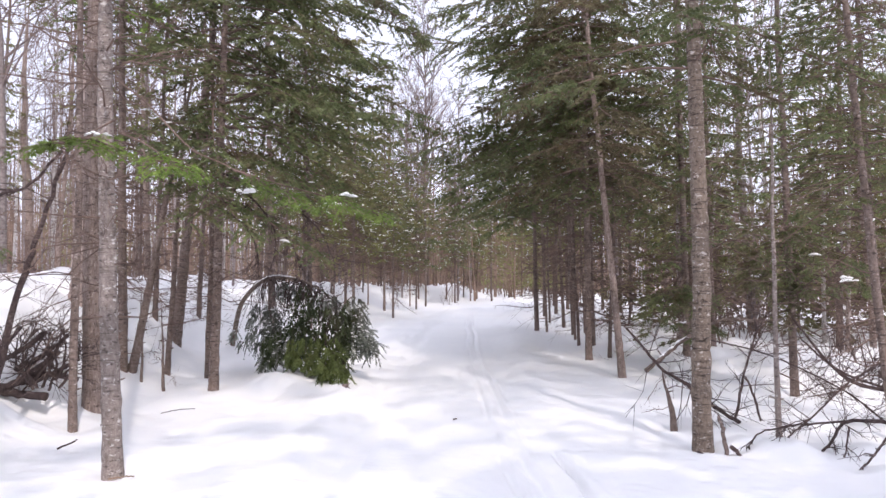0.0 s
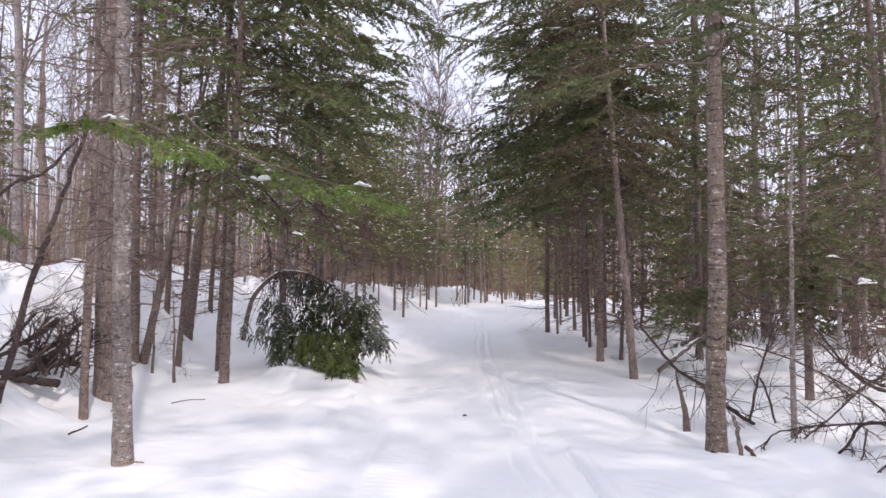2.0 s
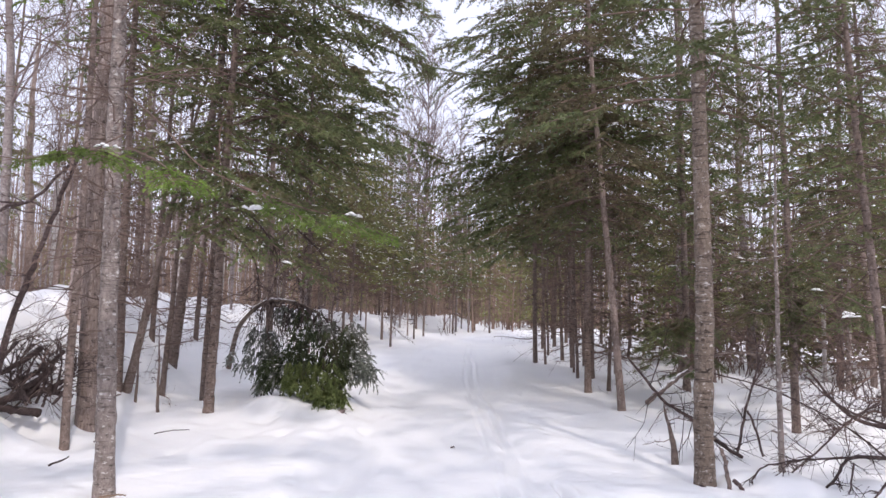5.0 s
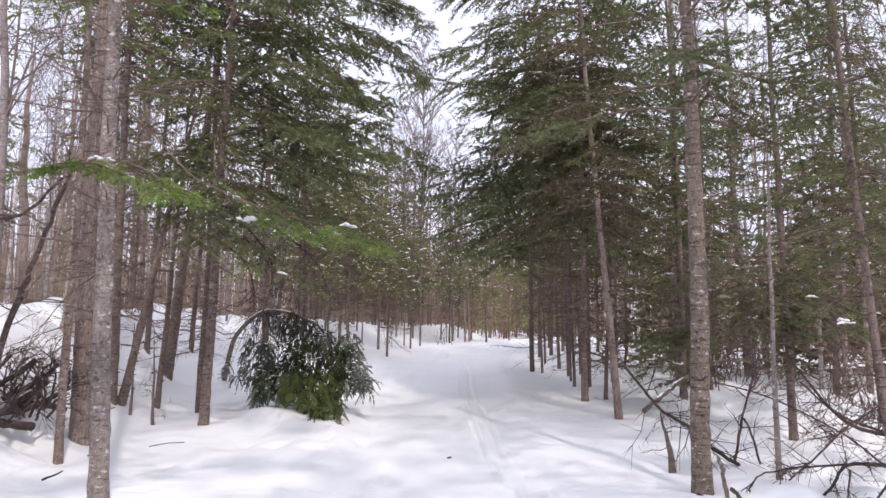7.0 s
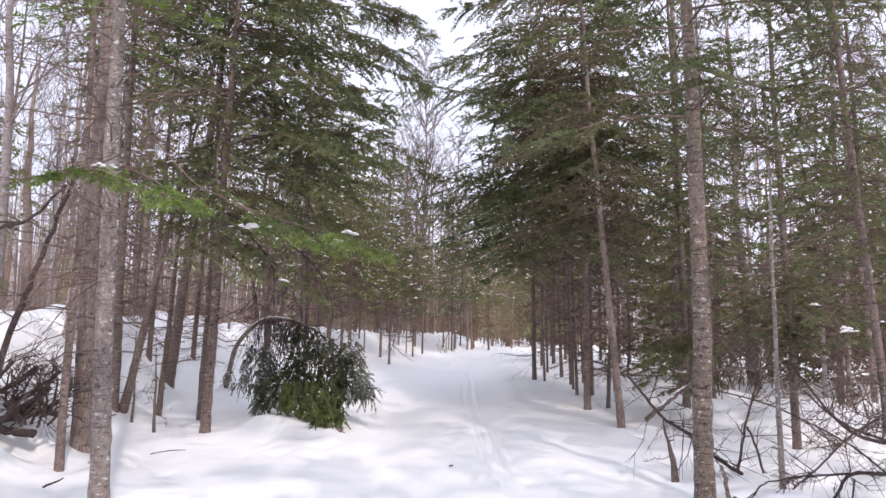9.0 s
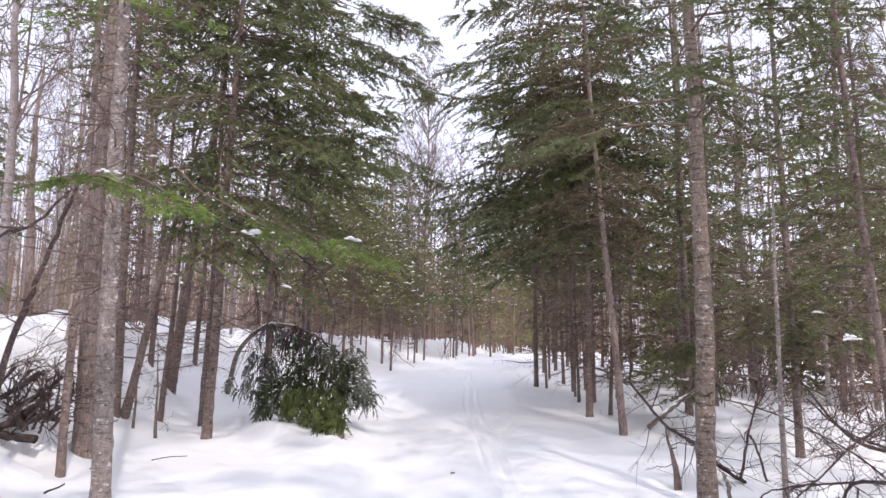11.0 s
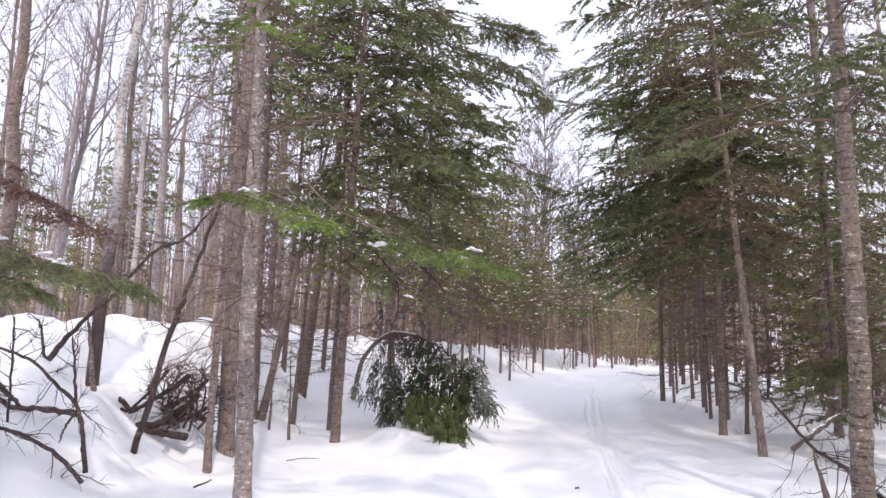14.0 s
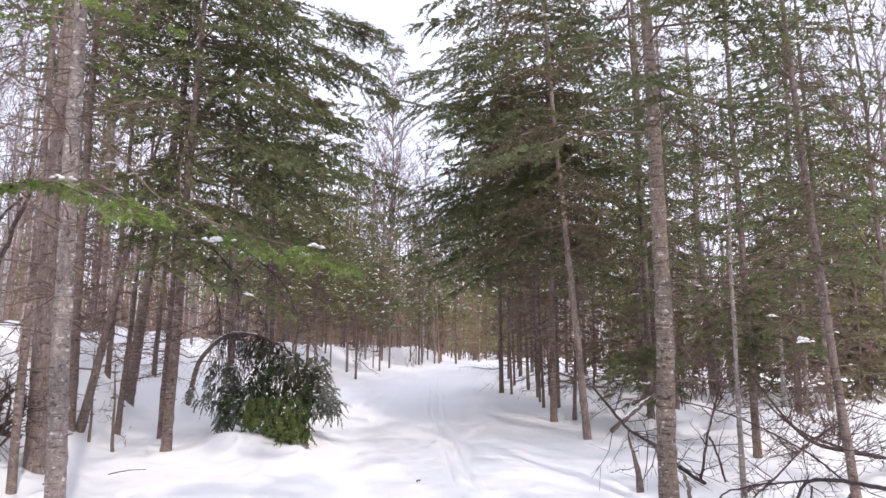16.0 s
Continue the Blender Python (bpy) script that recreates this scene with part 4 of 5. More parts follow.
# ---- sapling bent to the ground under snow ----
def spray_of_needles(target, rng, root, way, length, n, size=0.05, width=0.0042):
    """A drooping feathery spray: fine needles on both sides of a hanging shoot."""
    t = np.linspace(0.05, 1, n)[:, None]
    bend = rng.normal(0, 0.18, 3)
    axis = root + length * (way * t + bend * t ** 2 - np.array((0, 0, 0.35)) * t ** 2)
    lat = unit(np.cross(way, rng.normal(0, 1, 3)))
    side = np.where(np.arange(n) % 2 == 0, 1.0, -1.0)[:, None] * lat * rng.uniform(0.4, 1.1, (n, 1))
    w = unit(way * 0.8 + side + rng.normal(0, 0.25, (n, 3)) - np.array((0, 0, 0.25)))
    target.blades(axis, w * (size * rng.uniform(0.5, 1.3, (n, 1)) * (1.15 - 0.6 * t)), width, rng, 0.2)
    return axis


def bent_sapling():
    rng = np.random.default_rng(71)
    o = np.array((-4.16, 12.7, float(ground_z(-4.16, 12.7))))
    pts = np.array([(-4.16, 12.7, o[2] - 0.1), (-3.96, 12.4, 0.98), (-3.72, 12.0, 1.28), (-3.33, 11.6, 1.57), (-2.9, 11.1, 1.68), (-2.27, 10.7, 1.58), (-1.75, 10.3, 1.24), (-1.6, 9.95, 0.55)])
    base = thing("bent_sapling", *o, "young evergreen bent into an arch, its crown resting on the snow", "tree")
    line = curve_through(pts - o, 40)
    stem, twigs, green, frosted, lit_front, snow = Shape(), Shape(), Shape(), Shape(), Shape(), Shape()
    stem.tube(line, np.interp(np.linspace(0, 1, 40), [0, 0.25, 0.6, 1], [0.050, 0.042, 0.026, 0.006]), 9)
    stub = axis_at(line[:14], 0.78)
    stem.tube(np.array([stub - (0.16, 0, 0.02), stub, stub + (0.18, 0, 0.0)]), [0.008, 0.016, 0.006], 5)
    rim = line[9:27] + np.array((0, 0, 0.032))
    snow.tube(rim, np.interp(np.linspace(0, 1, 18), [0, 0.3, 0.8, 1], [0.004, 0.018, 0.018, 0.004]), 6)
    # the crown hangs in curtains of sprays: middle, reach in x, y, z, number, kind, snow
    clumps = [((-1.78, 9.45, 0.46), (0.36, 0.22, 0.36), 110, lit_front, 0.04), ((-1.58, 9.28, 0.26), (0.26, 0.16, 0.20), 60, lit_front, 0.03), ((-2.12, 9.55, 0.50), (0.22, 0.2, 0.32), 56, lit_front, 0.04),
              ((-1.95, 9.85, 0.86), (0.42, 0.28, 0.46), 170, green, 0.15), ((-1.55, 9.75, 0.62), (0.22, 0.24, 0.50), 90, green, 0.25), ((-2.28, 10.1, 0.68), (0.28, 0.26, 0.50), 95, green, 0.3), ((-2.46, 10.05, 0.50), (0.22, 0.22, 0.36), 70, frosted, 0.4),
              ((-1.36, 10.0, 1.08), (0.20, 0.18, 0.30), 64, frosted, 0.5), ((-1.26, 9.85, 0.80), (0.22, 0.18, 0.32), 110, frosted, 0.6), ((-1.10, 9.7, 0.62), (0.14, 0.14, 0.18), 46, frosted, 0.6), ((-1.45, 9.9, 0.85), (0.22, 0.2, 0.45), 100, green, 0.3),
              ((-2.66, 10.2, 0.58), (0.16, 0.2, 0.36), 60, frosted, 0.6), ((-2.80, 10.2, 0.34), (0.12, 0.15, 0.16), 26, frosted, 0.5), ((-3.15, 10.4, 0.66), (0.22, 0.16, 0.14), 16, frosted, 0.5),
              ((-3.42, 10.6, 0.72), (0.12, 0.12, 0.14), 7, frosted, 0.5), ((-2.72, 10.2, 0.92), (0.17, 0.16, 0.32), 60, frosted, 0.4), ((-2.64, 10.0, 0.56), (0.18, 0.16, 0.26), 80, green, 0.3), ((-2.98, 10.3, 0.95), (0.14, 0.12, 0.26), 30, frosted, 0.5), ((-2.55, 10.75, 1.42), (0.34, 0.16, 0.14), 60, frosted, 0.8), ((-2.2, 10.5, 1.30), (0.30, 0.2, 0.22), 24, green, 0.6),
              ((-2.30, 10.35, 1.24), (0.34, 0.22, 0.20), 18, green, 0.6), ((-1.80, 10.1, 1.20), (0.34, 0.22, 0.20), 60, frosted, 0.7), ((-1.42, 9.95, 1.00), (0.20, 0.18, 0.26), 60, frosted, 0.7), ((-2.9, 10.4, 0.62), (0.20, 0.14, 0.14), 20, frosted, 0.5)]
    for (cx, cy, cz), (rx, ry, rz), count, target, white in clumps:
        at0 = np.array((cx, cy, cz)) - o
        for k in range(int(0.78 * count)):
            d = unit(rng.normal(0, 1, 3)) * rng.uniform(0.1, 1.0) ** 0.5
            end = at0 + d * np.array((rx, ry, rz))
            end[2] = max(end[2], float(ground_z(end[0] + o[0], end[1] + o[1])) - o[2] + 0.10 + 0.12 * rng.random() ** 2)
            if k % 7 == 0:
                near_arch = line[min(39, max(17, int(np.argmin(np.abs(line[:, 0] - end[0]))) + rng.integers(-5, 3)))]
                q = curve_through([near_arch, 0.5 * (near_arch + end) + np.array((0, 0, 0.16)) + rng.normal(0, 0.06, 3), end], 7)
                twigs.tube(q, np.linspace(0.0075, 0.002, 7), 3, cap=False)
            way = unit(np.array((0.45 * d[0] + (0.25 if cx > -1.4 else 0.0), 0.4 * d[1] - 0.1, -0.75)) + rng.normal(0, 0.28, 3))
            for _ in range(2):
                w2 = unit(way + rng.normal(0, 0.3, 3))
                axis = spray_of_needles(target, rng, end - way * 0.06, w2, rng.uniform(0.09, 0.19), 30, 0.052 if target is lit_front else 0.044, 0.0088)
            if rng.random() < white:
                m = rng.integers(1, 4)
                snow.lumps(axis[rng.integers(0, len(axis), m)] + np.array((0, -0.02, 0.02)), rng.uniform(0.007, 0.020, m), rng, 0.5, 1.5)
    # fine bare side branches hanging from the arch
    for k in range(28):
        p = line[rng.integers(13, 36)]
        q = p + np.array((rng.normal(0.05, 0.16), rng.normal(-0.1, 0.15), -rng.uniform(0.25, 0.75)))
        c = curve_through([p, 0.6 * p + 0.4 * q + np.array((rng.normal(0, 0.08), -0.05, 0.10)), q], 7)
        twigs.tube(c, np.linspace(0.006, 0.0018, 7), 3, cap=False)
        m = 7
        b = c[rng.integers(2, 7, m)]
        twigs.wands(b, b + unit(rng.normal(0, 0.5, (m, 3)) + np.array((0, 0, -0.6))) * rng.uniform(0.06, 0.22, (m, 1)), 0.0026, 0.0014)
    stem.done("trunk", BARK_FIR_BROWN, base)
    tagged(twigs.done("branchwork", BARK_DARK, base, "bare hanging twigs"), kind="stuff")
    green.done("crown", NEEDLE_CEDAR, base, "dark drooping sprays", smooth=False)
    frosted.done("crown", NEEDLE_FROST, base, "grey-green sprays dusted with snow", smooth=False)
    lit_front.done("crown", NEEDLE_LIT, base, "front sprays resting on the snow, light on them painted as brighter green", smooth=False)
    tagged(snow.done("snow", SNOW, base, "white snow along the arch and sprays"), kind="stuff")


bent_sapling()
fallen("twig", [(-1.40, 9.12, float(ground_z(-1.40, 9.12))), (-1.34, 9.15, float(ground_z(-1.34, 9.15)) + 0.02)], 0.035, 0.02, 126, "grey clot of twigs on the snow beside the bent sapling", TWIG_GREY, 6, 0.07)


# ---- long high boughs that reach over the trail ----
for k, pts in enumerate(([(-3.1, 9.2, 6.75), (-1.75, 9.3, 6.6), (-1.22, 9.3, 6.38), (-0.79, 9.3, 6.25), (-0.36, 9.3, 5.95)], [(-3.1, 9.3, 6.5), (-1.7, 9.6, 6.2), (-0.88, 9.6, 5.75), (-0.34, 9.6, 5.2)])):
    bough(trail_spruce, pts, 191 + k, 0.55, "long drooping bough over the trail", NEEDLE, gap=0.03, spray=0.055, start=0.4, thin=0.5)

# ---- dead boughs drooping above the bent sapling ----
def dead_bough(parent, points, seed):
    """A withered branch hanging from its tree, with fine twigs; part of the tree."""
    rng = np.random.default_rng(seed)
    line = curve_through(np.asarray(points, float) - np.array(parent.location), 18)
    line[1:] += np.cumsum(rng.normal(0, 0.008, (17, 3)), axis=0)
    s = Shape()
    s.tube(line, np.linspace(0.018, 0.005, 18), 6)
    i = rng.integers(5, 18, 34)
    way = unit(rng.normal(0, 0.7, (34, 3)) + np.array((0.1, 0, -0.6)))
    tip = line[i] + way * rng.uniform(0.1, 0.4, (34, 1))
    s.wands(line[i], tip, 0.006, 0.0025)
    for _ in range(3):
        u = line[i] + (tip - line[i]) * rng.uniform(0.3, 0.95, (34, 1))
        s.wands(u, u + unit(way + rng.normal(0, 0.7, (34, 3))) * rng.uniform(0.05, 0.16, (34, 1)), 0.003, 0.0015)
    s.done("dead_bough", BARK_DARK, parent, "bare dark drooping branch")


for k, pts in enumerate(([(-3.14, 9.05, 3.01), (-2.74, 9.05, 2.81), (-2.44, 9.05, 2.46), (-2.37, 9.05, 2.02), (-2.46, 9.05, 1.66)],
                          [(-3.09, 9.0, 2.8), (-2.59, 9.0, 2.57), (-2.17, 9.0, 2.18), (-1.97, 9.0, 1.75)],
                          [(-3.06, 8.9, 3.1), (-2.38, 8.9, 2.84), (-1.85, 8.9, 2.45), (-1.59, 8.9, 1.99), (-1.54, 8.9, 1.72)],
                          [(-3.13, 9.1, 2.61), (-2.81, 9.1, 2.37), (-2.66, 9.1, 1.98), (-2.68, 9.1, 1.66)])):
    dead_bough(trail_spruce, pts, 401 + k)

# ---- drooping boughs of the airy fir right of the trail ----
for k, (pts, white) in enumerate((([(5.03, 9.35, 2.7), (4.85, 9.1, 2.5), (4.74, 9.0, 1.95), (4.72, 8.95, 1.3)], []), ([(5.02, 9.33, 2.3), (4.86, 9.1, 2.0), (4.80, 9.0, 1.5), (4.78, 8.95, 1.0)], []),
                                  ([(5.0, 9.3, 2.4), (4.7, 9.0, 2.1), (4.4, 8.85, 1.78), (4.15, 8.8, 1.5)], [(4.27, 8.78, 1.66)]), ([(5.04, 9.3, 2.3), (5.1, 8.8, 2.0), (5.05, 8.3, 1.72), (4.95, 7.9, 1.48)], [(5.0, 8.0, 1.60), (5.05, 8.1, 1.64)]))):
    bough(airy_fir, pts, 181 + k, 0.5, "drooping bough with green and withered needles", NEEDLE, gap=0.026, spray=0.05, snow_at=white, snow_size=0.05, start=0.3)

# ---- low boughs hanging behind the snow-capped log ----
gz = float(ground_z(4.6, 12.4))
for k, (ex, ey, ez) in enumerate(((3.35, 10.5, 0.78), (3.75, 10.3, 0.72), (3.5, 10.8, 0.98), (4.15, 10.5, 0.85))):
    bough(skirt_spruce, [(4.58, 12.3, gz + 1.75 - 0.1 * k), (4.25, 11.7, 1.55), (0.5 * (4.25 + ex), 0.5 * (11.7 + ey) - 0.1, 1.36), (ex, ey, ez)], 171 + k, 0.62, "low drooping bough over the brush", NEEDLE,
          gap=0.028, spray=0.055, snow_at=[(ex + 0.1, ey + 0.2, ez + 0.22)], snow_size=0.035, start=0.35)

# ---- brush and fallen branches right of the trail ----
BRUSH = "dead branches in the snow"
DARK = "dark dead branch sticking out of the snow"
fallen("fallen_branch", [(2.03, 7.1, 1.08), (2.23, 7.1, 0.84), (2.43, 7.1, 0.62), (2.70, 7.12, 0.46), (2.96, 7.14, 0.24), (3.24, 7.1, 0.06)], 0.012, 0.022, 81, "curved dark dead branch behind the fir", twigs=22, twig_len=0.45, group=BRUSH, up=-0.15)
fallen("fallen_log", [(2.59, 8.3, 0.46), (2.9, 8.4, 0.68), (3.25, 8.52, 0.90)], 0.032, 0.026, 82, "fallen grey stem with snow along its top", BARK_SPRUCE, 6, 0.35, True, group=BRUSH, up=-0.3)
fallen("fallen_branch", [(3.28, 8.5, 0.90), (3.55, 8.62, 1.04), (3.9, 8.72, 1.10), (4.35, 8.8, 1.06)], 0.022, 0.016, 96, "grey-brown bowed branch behind the fir", BARK_SPRUCE, 10, 0.4, group=BRUSH, up=-0.3)
fallen("fallen_branch", [(3.27, 7.3, 0.0), (3.38, 7.3, 0.53), (3.52, 7.3, 0.99), (3.59, 7.3, 1.28)], 0.017, 0.006, 83, DARK, twigs=14, twig_len=0.4, group=BRUSH)
fallen("fallen_branch", [(3.40, 7.3, 0.53), (3.48, 7.3, 0.34), (3.56, 7.3, 0.02)], 0.012, 0.013, 84, DARK, twigs=2, twig_len=0.2, group=BRUSH)
fallen("stick", [(2.60, 5.9, -0.05), (2.57, 5.9, 0.2), (2.52, 5.9, 0.37)], 0.020, 0.016, 85, "short broken stick standing in the snow", BARK_SPRUCE, 0, group=BRUSH)
fallen("stick", [(2.34, 5.95, 0.04), (2.45, 5.9, 0.0), (2.62, 5.9, 0.0)], 0.010, 0.014, 86, "dark stick lying on the snow", None, 0, group=BRUSH)
fallen("stick", [(2.62, 5.9, 0.10), (2.76, 5.86, -0.03)], 0.020, 0.016, 87, "short dark stick poking out of the snow", None, 0, group=BRUSH)
fallen("fallen_branch", [(3.30, 5.9, -0.03), (3.50, 5.9, 0.10), (3.64, 5.9, 0.30), (3.91, 5.9, 0.33), (4.4, 5.9, 0.25)], 0.010, 0.020, 88, "dark forked dead branch over the snow", twigs=14, twig_len=0.32, group=BRUSH, up=-0.3)
fallen("fallen_branch", [(3.9, 6.0, 0.31), (3.36, 6.0, 0.28), (2.96, 6.0, 0.21), (2.82, 6.0, 0.06)], 0.012, 0.005, 89, "thin dead branch over the snow", twigs=10, twig_len=0.28, group=BRUSH, up=-0.3)
fallen("fallen_branch", [(3.63, 5.8, 0.30), (3.60, 5.8, 0.1), (3.56, 5.8, -0.04)], 0.009, 0.005, 90, "thin dead branch over the snow", twigs=6, twig_len=0.15, group=BRUSH, up=-0.2)
fallen("fallen_branch", [(3.85, 5.6, 0.27), (3.72, 5.6, 0.1), (3.58, 5.6, -0.04)], 0.012, 0.007, 91, "thin dead branch over the snow", twigs=6, twig_len=0.2, group=BRUSH, up=-0.1)
fallen("fallen_branch", [(4.04, 7.5, 1.19), (4.44, 7.5, 0.67), (4.78, 7.5, 0.42), (5.5, 7.5, 0.28)], 0.010, 0.028, 92, "dark bowed dead branch with upright twigs", twigs=30, twig_len=0.6, group=BRUSH, up=0.7)
fallen("fallen_branch", [(4.3, 7.8, 0.9), (4.7, 7.75, 0.55), (5.2, 7.7, 0.35), (5.9, 7.7, 0.2)], 0.009, 0.020, 93, "dark bowed dead branch with upright twigs", twigs=30, twig_len=0.6, group=BRUSH, up=0.7)
fallen("fallen_branch", [(3.2, 8.2, 0.9), (3.9, 7.8, 0.72), (4.6, 7.5, 0.35), (5.0, 7.4, 0.02)], 0.008, 0.010, 94, "thin dead branch in tangled brush", twigs=24, twig_len=0.5, group=BRUSH, up=0.1)
fallen("fallen_branch", [(4.6, 6.9, 0.7), (4.2, 6.8, 0.5), (3.8, 6.7, 0.2), (3.5, 6.6, 0.02)], 0.012, 0.008, 95, "thin dead branch in tangled brush", twigs=22, twig_len=0.45, group=BRUSH, up=0.2)

# ---- brush pile, stub and branches on the bank ----
LEFT = "dead branches on the bank"
fallen("dead_sapling", [(-4.42, 6.25, 0.2), (-4.10, 6.21, 1.46), (-3.90, 6.21, 2.12), (-3.63, 6.21, 3.01)], 0.037, 0.016, 101, "dark bare stem leaning over the brush pile", twigs=12, twig_len=0.5, group=LEFT)
fallen("fallen_branch", [(-3.72, 6.21, 2.87), (-4.06, 6.21, 2.52), (-4.35, 6.25, 2.44), (-4.67, 6.3, 2.16), (-4.95, 6.4, 1.93), (-5.22, 6.45, 1.72)], 0.014, 0.020, 102, "long dark branch hanging from the leaning stem", twigs=18, twig_len=0.5, group=LEFT, up=0.1)
fallen("fallen_branch", [(-5.71, 5.35, 1.39), (-5.31, 5.35, 1.32), (-4.92, 5.35, 1.20), (-4.65, 5.34, 1.01), (-4.42, 5.33, 0.86), (-4.31, 5.31, 0.68), (-4.25, 5.3, 0.48), (-4.19, 5.28, 0.26)], 0.010, 0.024, 103, "crooked dark dead branch in deep snow", twigs=12, twig_len=0.4, group=LEFT)
fallen("fallen_branch", [(-5.32, 5.1, 0.67), (-4.96, 5.1, 0.62), (-4.66, 5.1, 0.56), (-4.35, 5.1, 0.43), (-4.07, 5.1, 0.22)], 0.014, 0.021, 104, "dark branch bowed out of the snow", twigs=5, twig_len=0.3, group=LEFT)
fallen("stick", [(-4.54, 5.5, 0.73), (-4.63, 5.5, 0.61), (-4.68, 5.5, 0.46)], 0.013, 0.008, 118, "short dark stick bent down to the snow", twigs=0, group=LEFT)
fallen("fallen_branch", [(-5.52, 5.5, 1.04), (-5.41, 5.5, 0.97), (-5.29, 5.5, 0.87), (-5.16, 5.5, 0.78)], 0.026, 0.018, 119, "thick dark branch dipping into the snow", twigs=3, twig_len=0.25, group=LEFT)
fallen("fallen_log", [(-6.15, 5.80, 0.73), (-5.73, 5.80, 0.72), (-5.39, 5.80, 0.72), (-5.07, 5.80, 0.72), (-4.74, 5.80, 0.69)], 0.026, 0.034, 105, "dark log sunk in the snow with snow on top", None, 4, 0.3, True, group=LEFT)
fallen("stick", [(-4.41, 5.33, 0.86), (-4.47, 5.34, 1.18), (-4.53, 5.34, 1.45)], 0.015, 0.008, 106, "upright dead stick forking from a fallen branch", twigs=6, twig_len=0.25, group=LEFT)
fallen("stick", [(-5.36, 5.6, 0.60), (-5.40, 5.6, 1.19), (-5.44, 5.6, 1.63)], 0.013, 0.007, 107, "upright dead stick in deep snow", twigs=7, twig_len=0.3, group=LEFT)
bare_tree(-5.36, 6.72, 13, 0.074, 108, "birch with a dark rough foot and a pale upper stem", BARK_OLD_BIRCH, TWIG_GREY, 12, 0.42, (0.0, 0.0), "birch_tree")
fallen("stick", [(-5.23, 6.6, 0.80), (-5.33, 6.6, 1.3), (-5.41, 6.6, 1.66)], 0.034, 0.012, 109, "split slab beside the broken trunk", BARK_SPRUCE, 0, group=LEFT)
fallen("stick", [(-5.88, 6.6, 1.0), (-5.98, 6.6, 1.41), (-6.06, 6.6, 1.62)], 0.022, 0.010, 110, "upright dead stick in deep snow", twigs=5, twig_len=0.3, group=LEFT)
fallen("fallen_branch", [(-5.78, 6.5, 1.18), (-5.62, 6.5, 1.38), (-5.5, 6.5, 1.51), (-5.20, 6.5, 1.79)], 0.036, 0.020, 117, "thick dark branch leaning against the birch", None, 4, 0.35, group=LEFT)
fallen("pile_log", [(-4.87, 6.9, 0.44), (-4.5, 6.9, 0.39), (-4.22, 6.9, 0.36)], 0.040, 0.046, 111, "thick weathered log at the foot of the brush pile", None, 2, 0.2, group=LEFT)
fallen("pile_log", [(-5.03, 6.8, 0.53), (-4.7, 6.8, 0.81), (-4.44, 6.8, 1.11)], 0.020, 0.010, 127, "thin dark branch slanting across the brush pile", None, 6, 0.35, group=LEFT)
fallen("pile_log", [(-5.13, 6.9, 0.47), (-4.89, 6.9, 0.63), (-4.48, 6.9, 0.88), (-4.25, 6.9, 1.05)], 0.026, 0.030, 112, "dark log in the brush pile with snow on top", None, 3, 0.3, True, group=LEFT)
fallen("pile_log", [(-4.83, 6.95, 0.41), (-4.55, 6.95, 0.52), (-4.15, 6.97, 0.83)], 0.052, 0.035, 113, "dark thick log slanting up through the brush pile", None, 4, 0.3, group=LEFT)
fallen("pile_log", [(-4.42, 6.95, 0.50), (-4.15, 6.93, 0.62), (-3.88, 6.9, 0.76)], 0.030, 0.018, 114, "dark log in the brush pile", None, 6, 0.35, group=LEFT)
fallen("pile_log", [(-4.62, 7.05, 0.50), (-4.3, 7.05, 0.58), (-3.98, 7.05, 0.52)], 0.045, 0.03, 115, "dark weathered log in the brush pile", BARK_DARK, 4, 0.3, group=LEFT)
fallen("pile_log", [(-4.70, 7.12, 0.62), (-4.45, 7.12, 0.75), (-4.15, 7.15, 1.0)], 0.035, 0.02, 116, "dark weathered log in the brush pile", BARK_DARK, 6, 0.35, True, group=LEFT)
for k in range(14):
    r2 = np.random.default_rng(320 + k)
    ax, az = r2.uniform(-4.45, -4.05), r2.uniform(0.38, 0.6)
    bx, bz = ax + r2.uniform(-0.25, 0.3), az + r2.uniform(0.25, 0.6)
    fallen("brush_branch", [(ax, 6.9, az), (0.5 * (ax + bx) + r2.normal(0, 0.08), 6.88, 0.5 * (az + bz)), (bx, 6.85, bz)], 0.016, 0.006, 340 + k, "dark tangled branch in the brush pile", None, 5, 0.25, group=LEFT, up=-0.1)
for k in range(9):
    r2 = np.random.default_rng(200 + k)
    px, py = r2.uniform(-5.2, -4.55), r2.uniform(6.9, 7.5)
    pz = float(ground_z(px, py))
    ang = r2.uniform(-0.7, 0.9)
    ln = r2.uniform(0.5, 1.0)
    fallen("brush_branch", [(px, py, pz - 0.03), (px + 0.4 * ln * math.cos(ang), py, pz + 0.35 * ln), (px + ln * math.cos(ang), py - 0.1, pz + 0.35 * ln + 0.2 * math.sin(ang))], 0.012, 0.004, 220 + k,
           "dark dead branch in the brush pile", BARK_SPRUCE, twigs=5, twig_len=0.35, group=LEFT, up=-0.1)
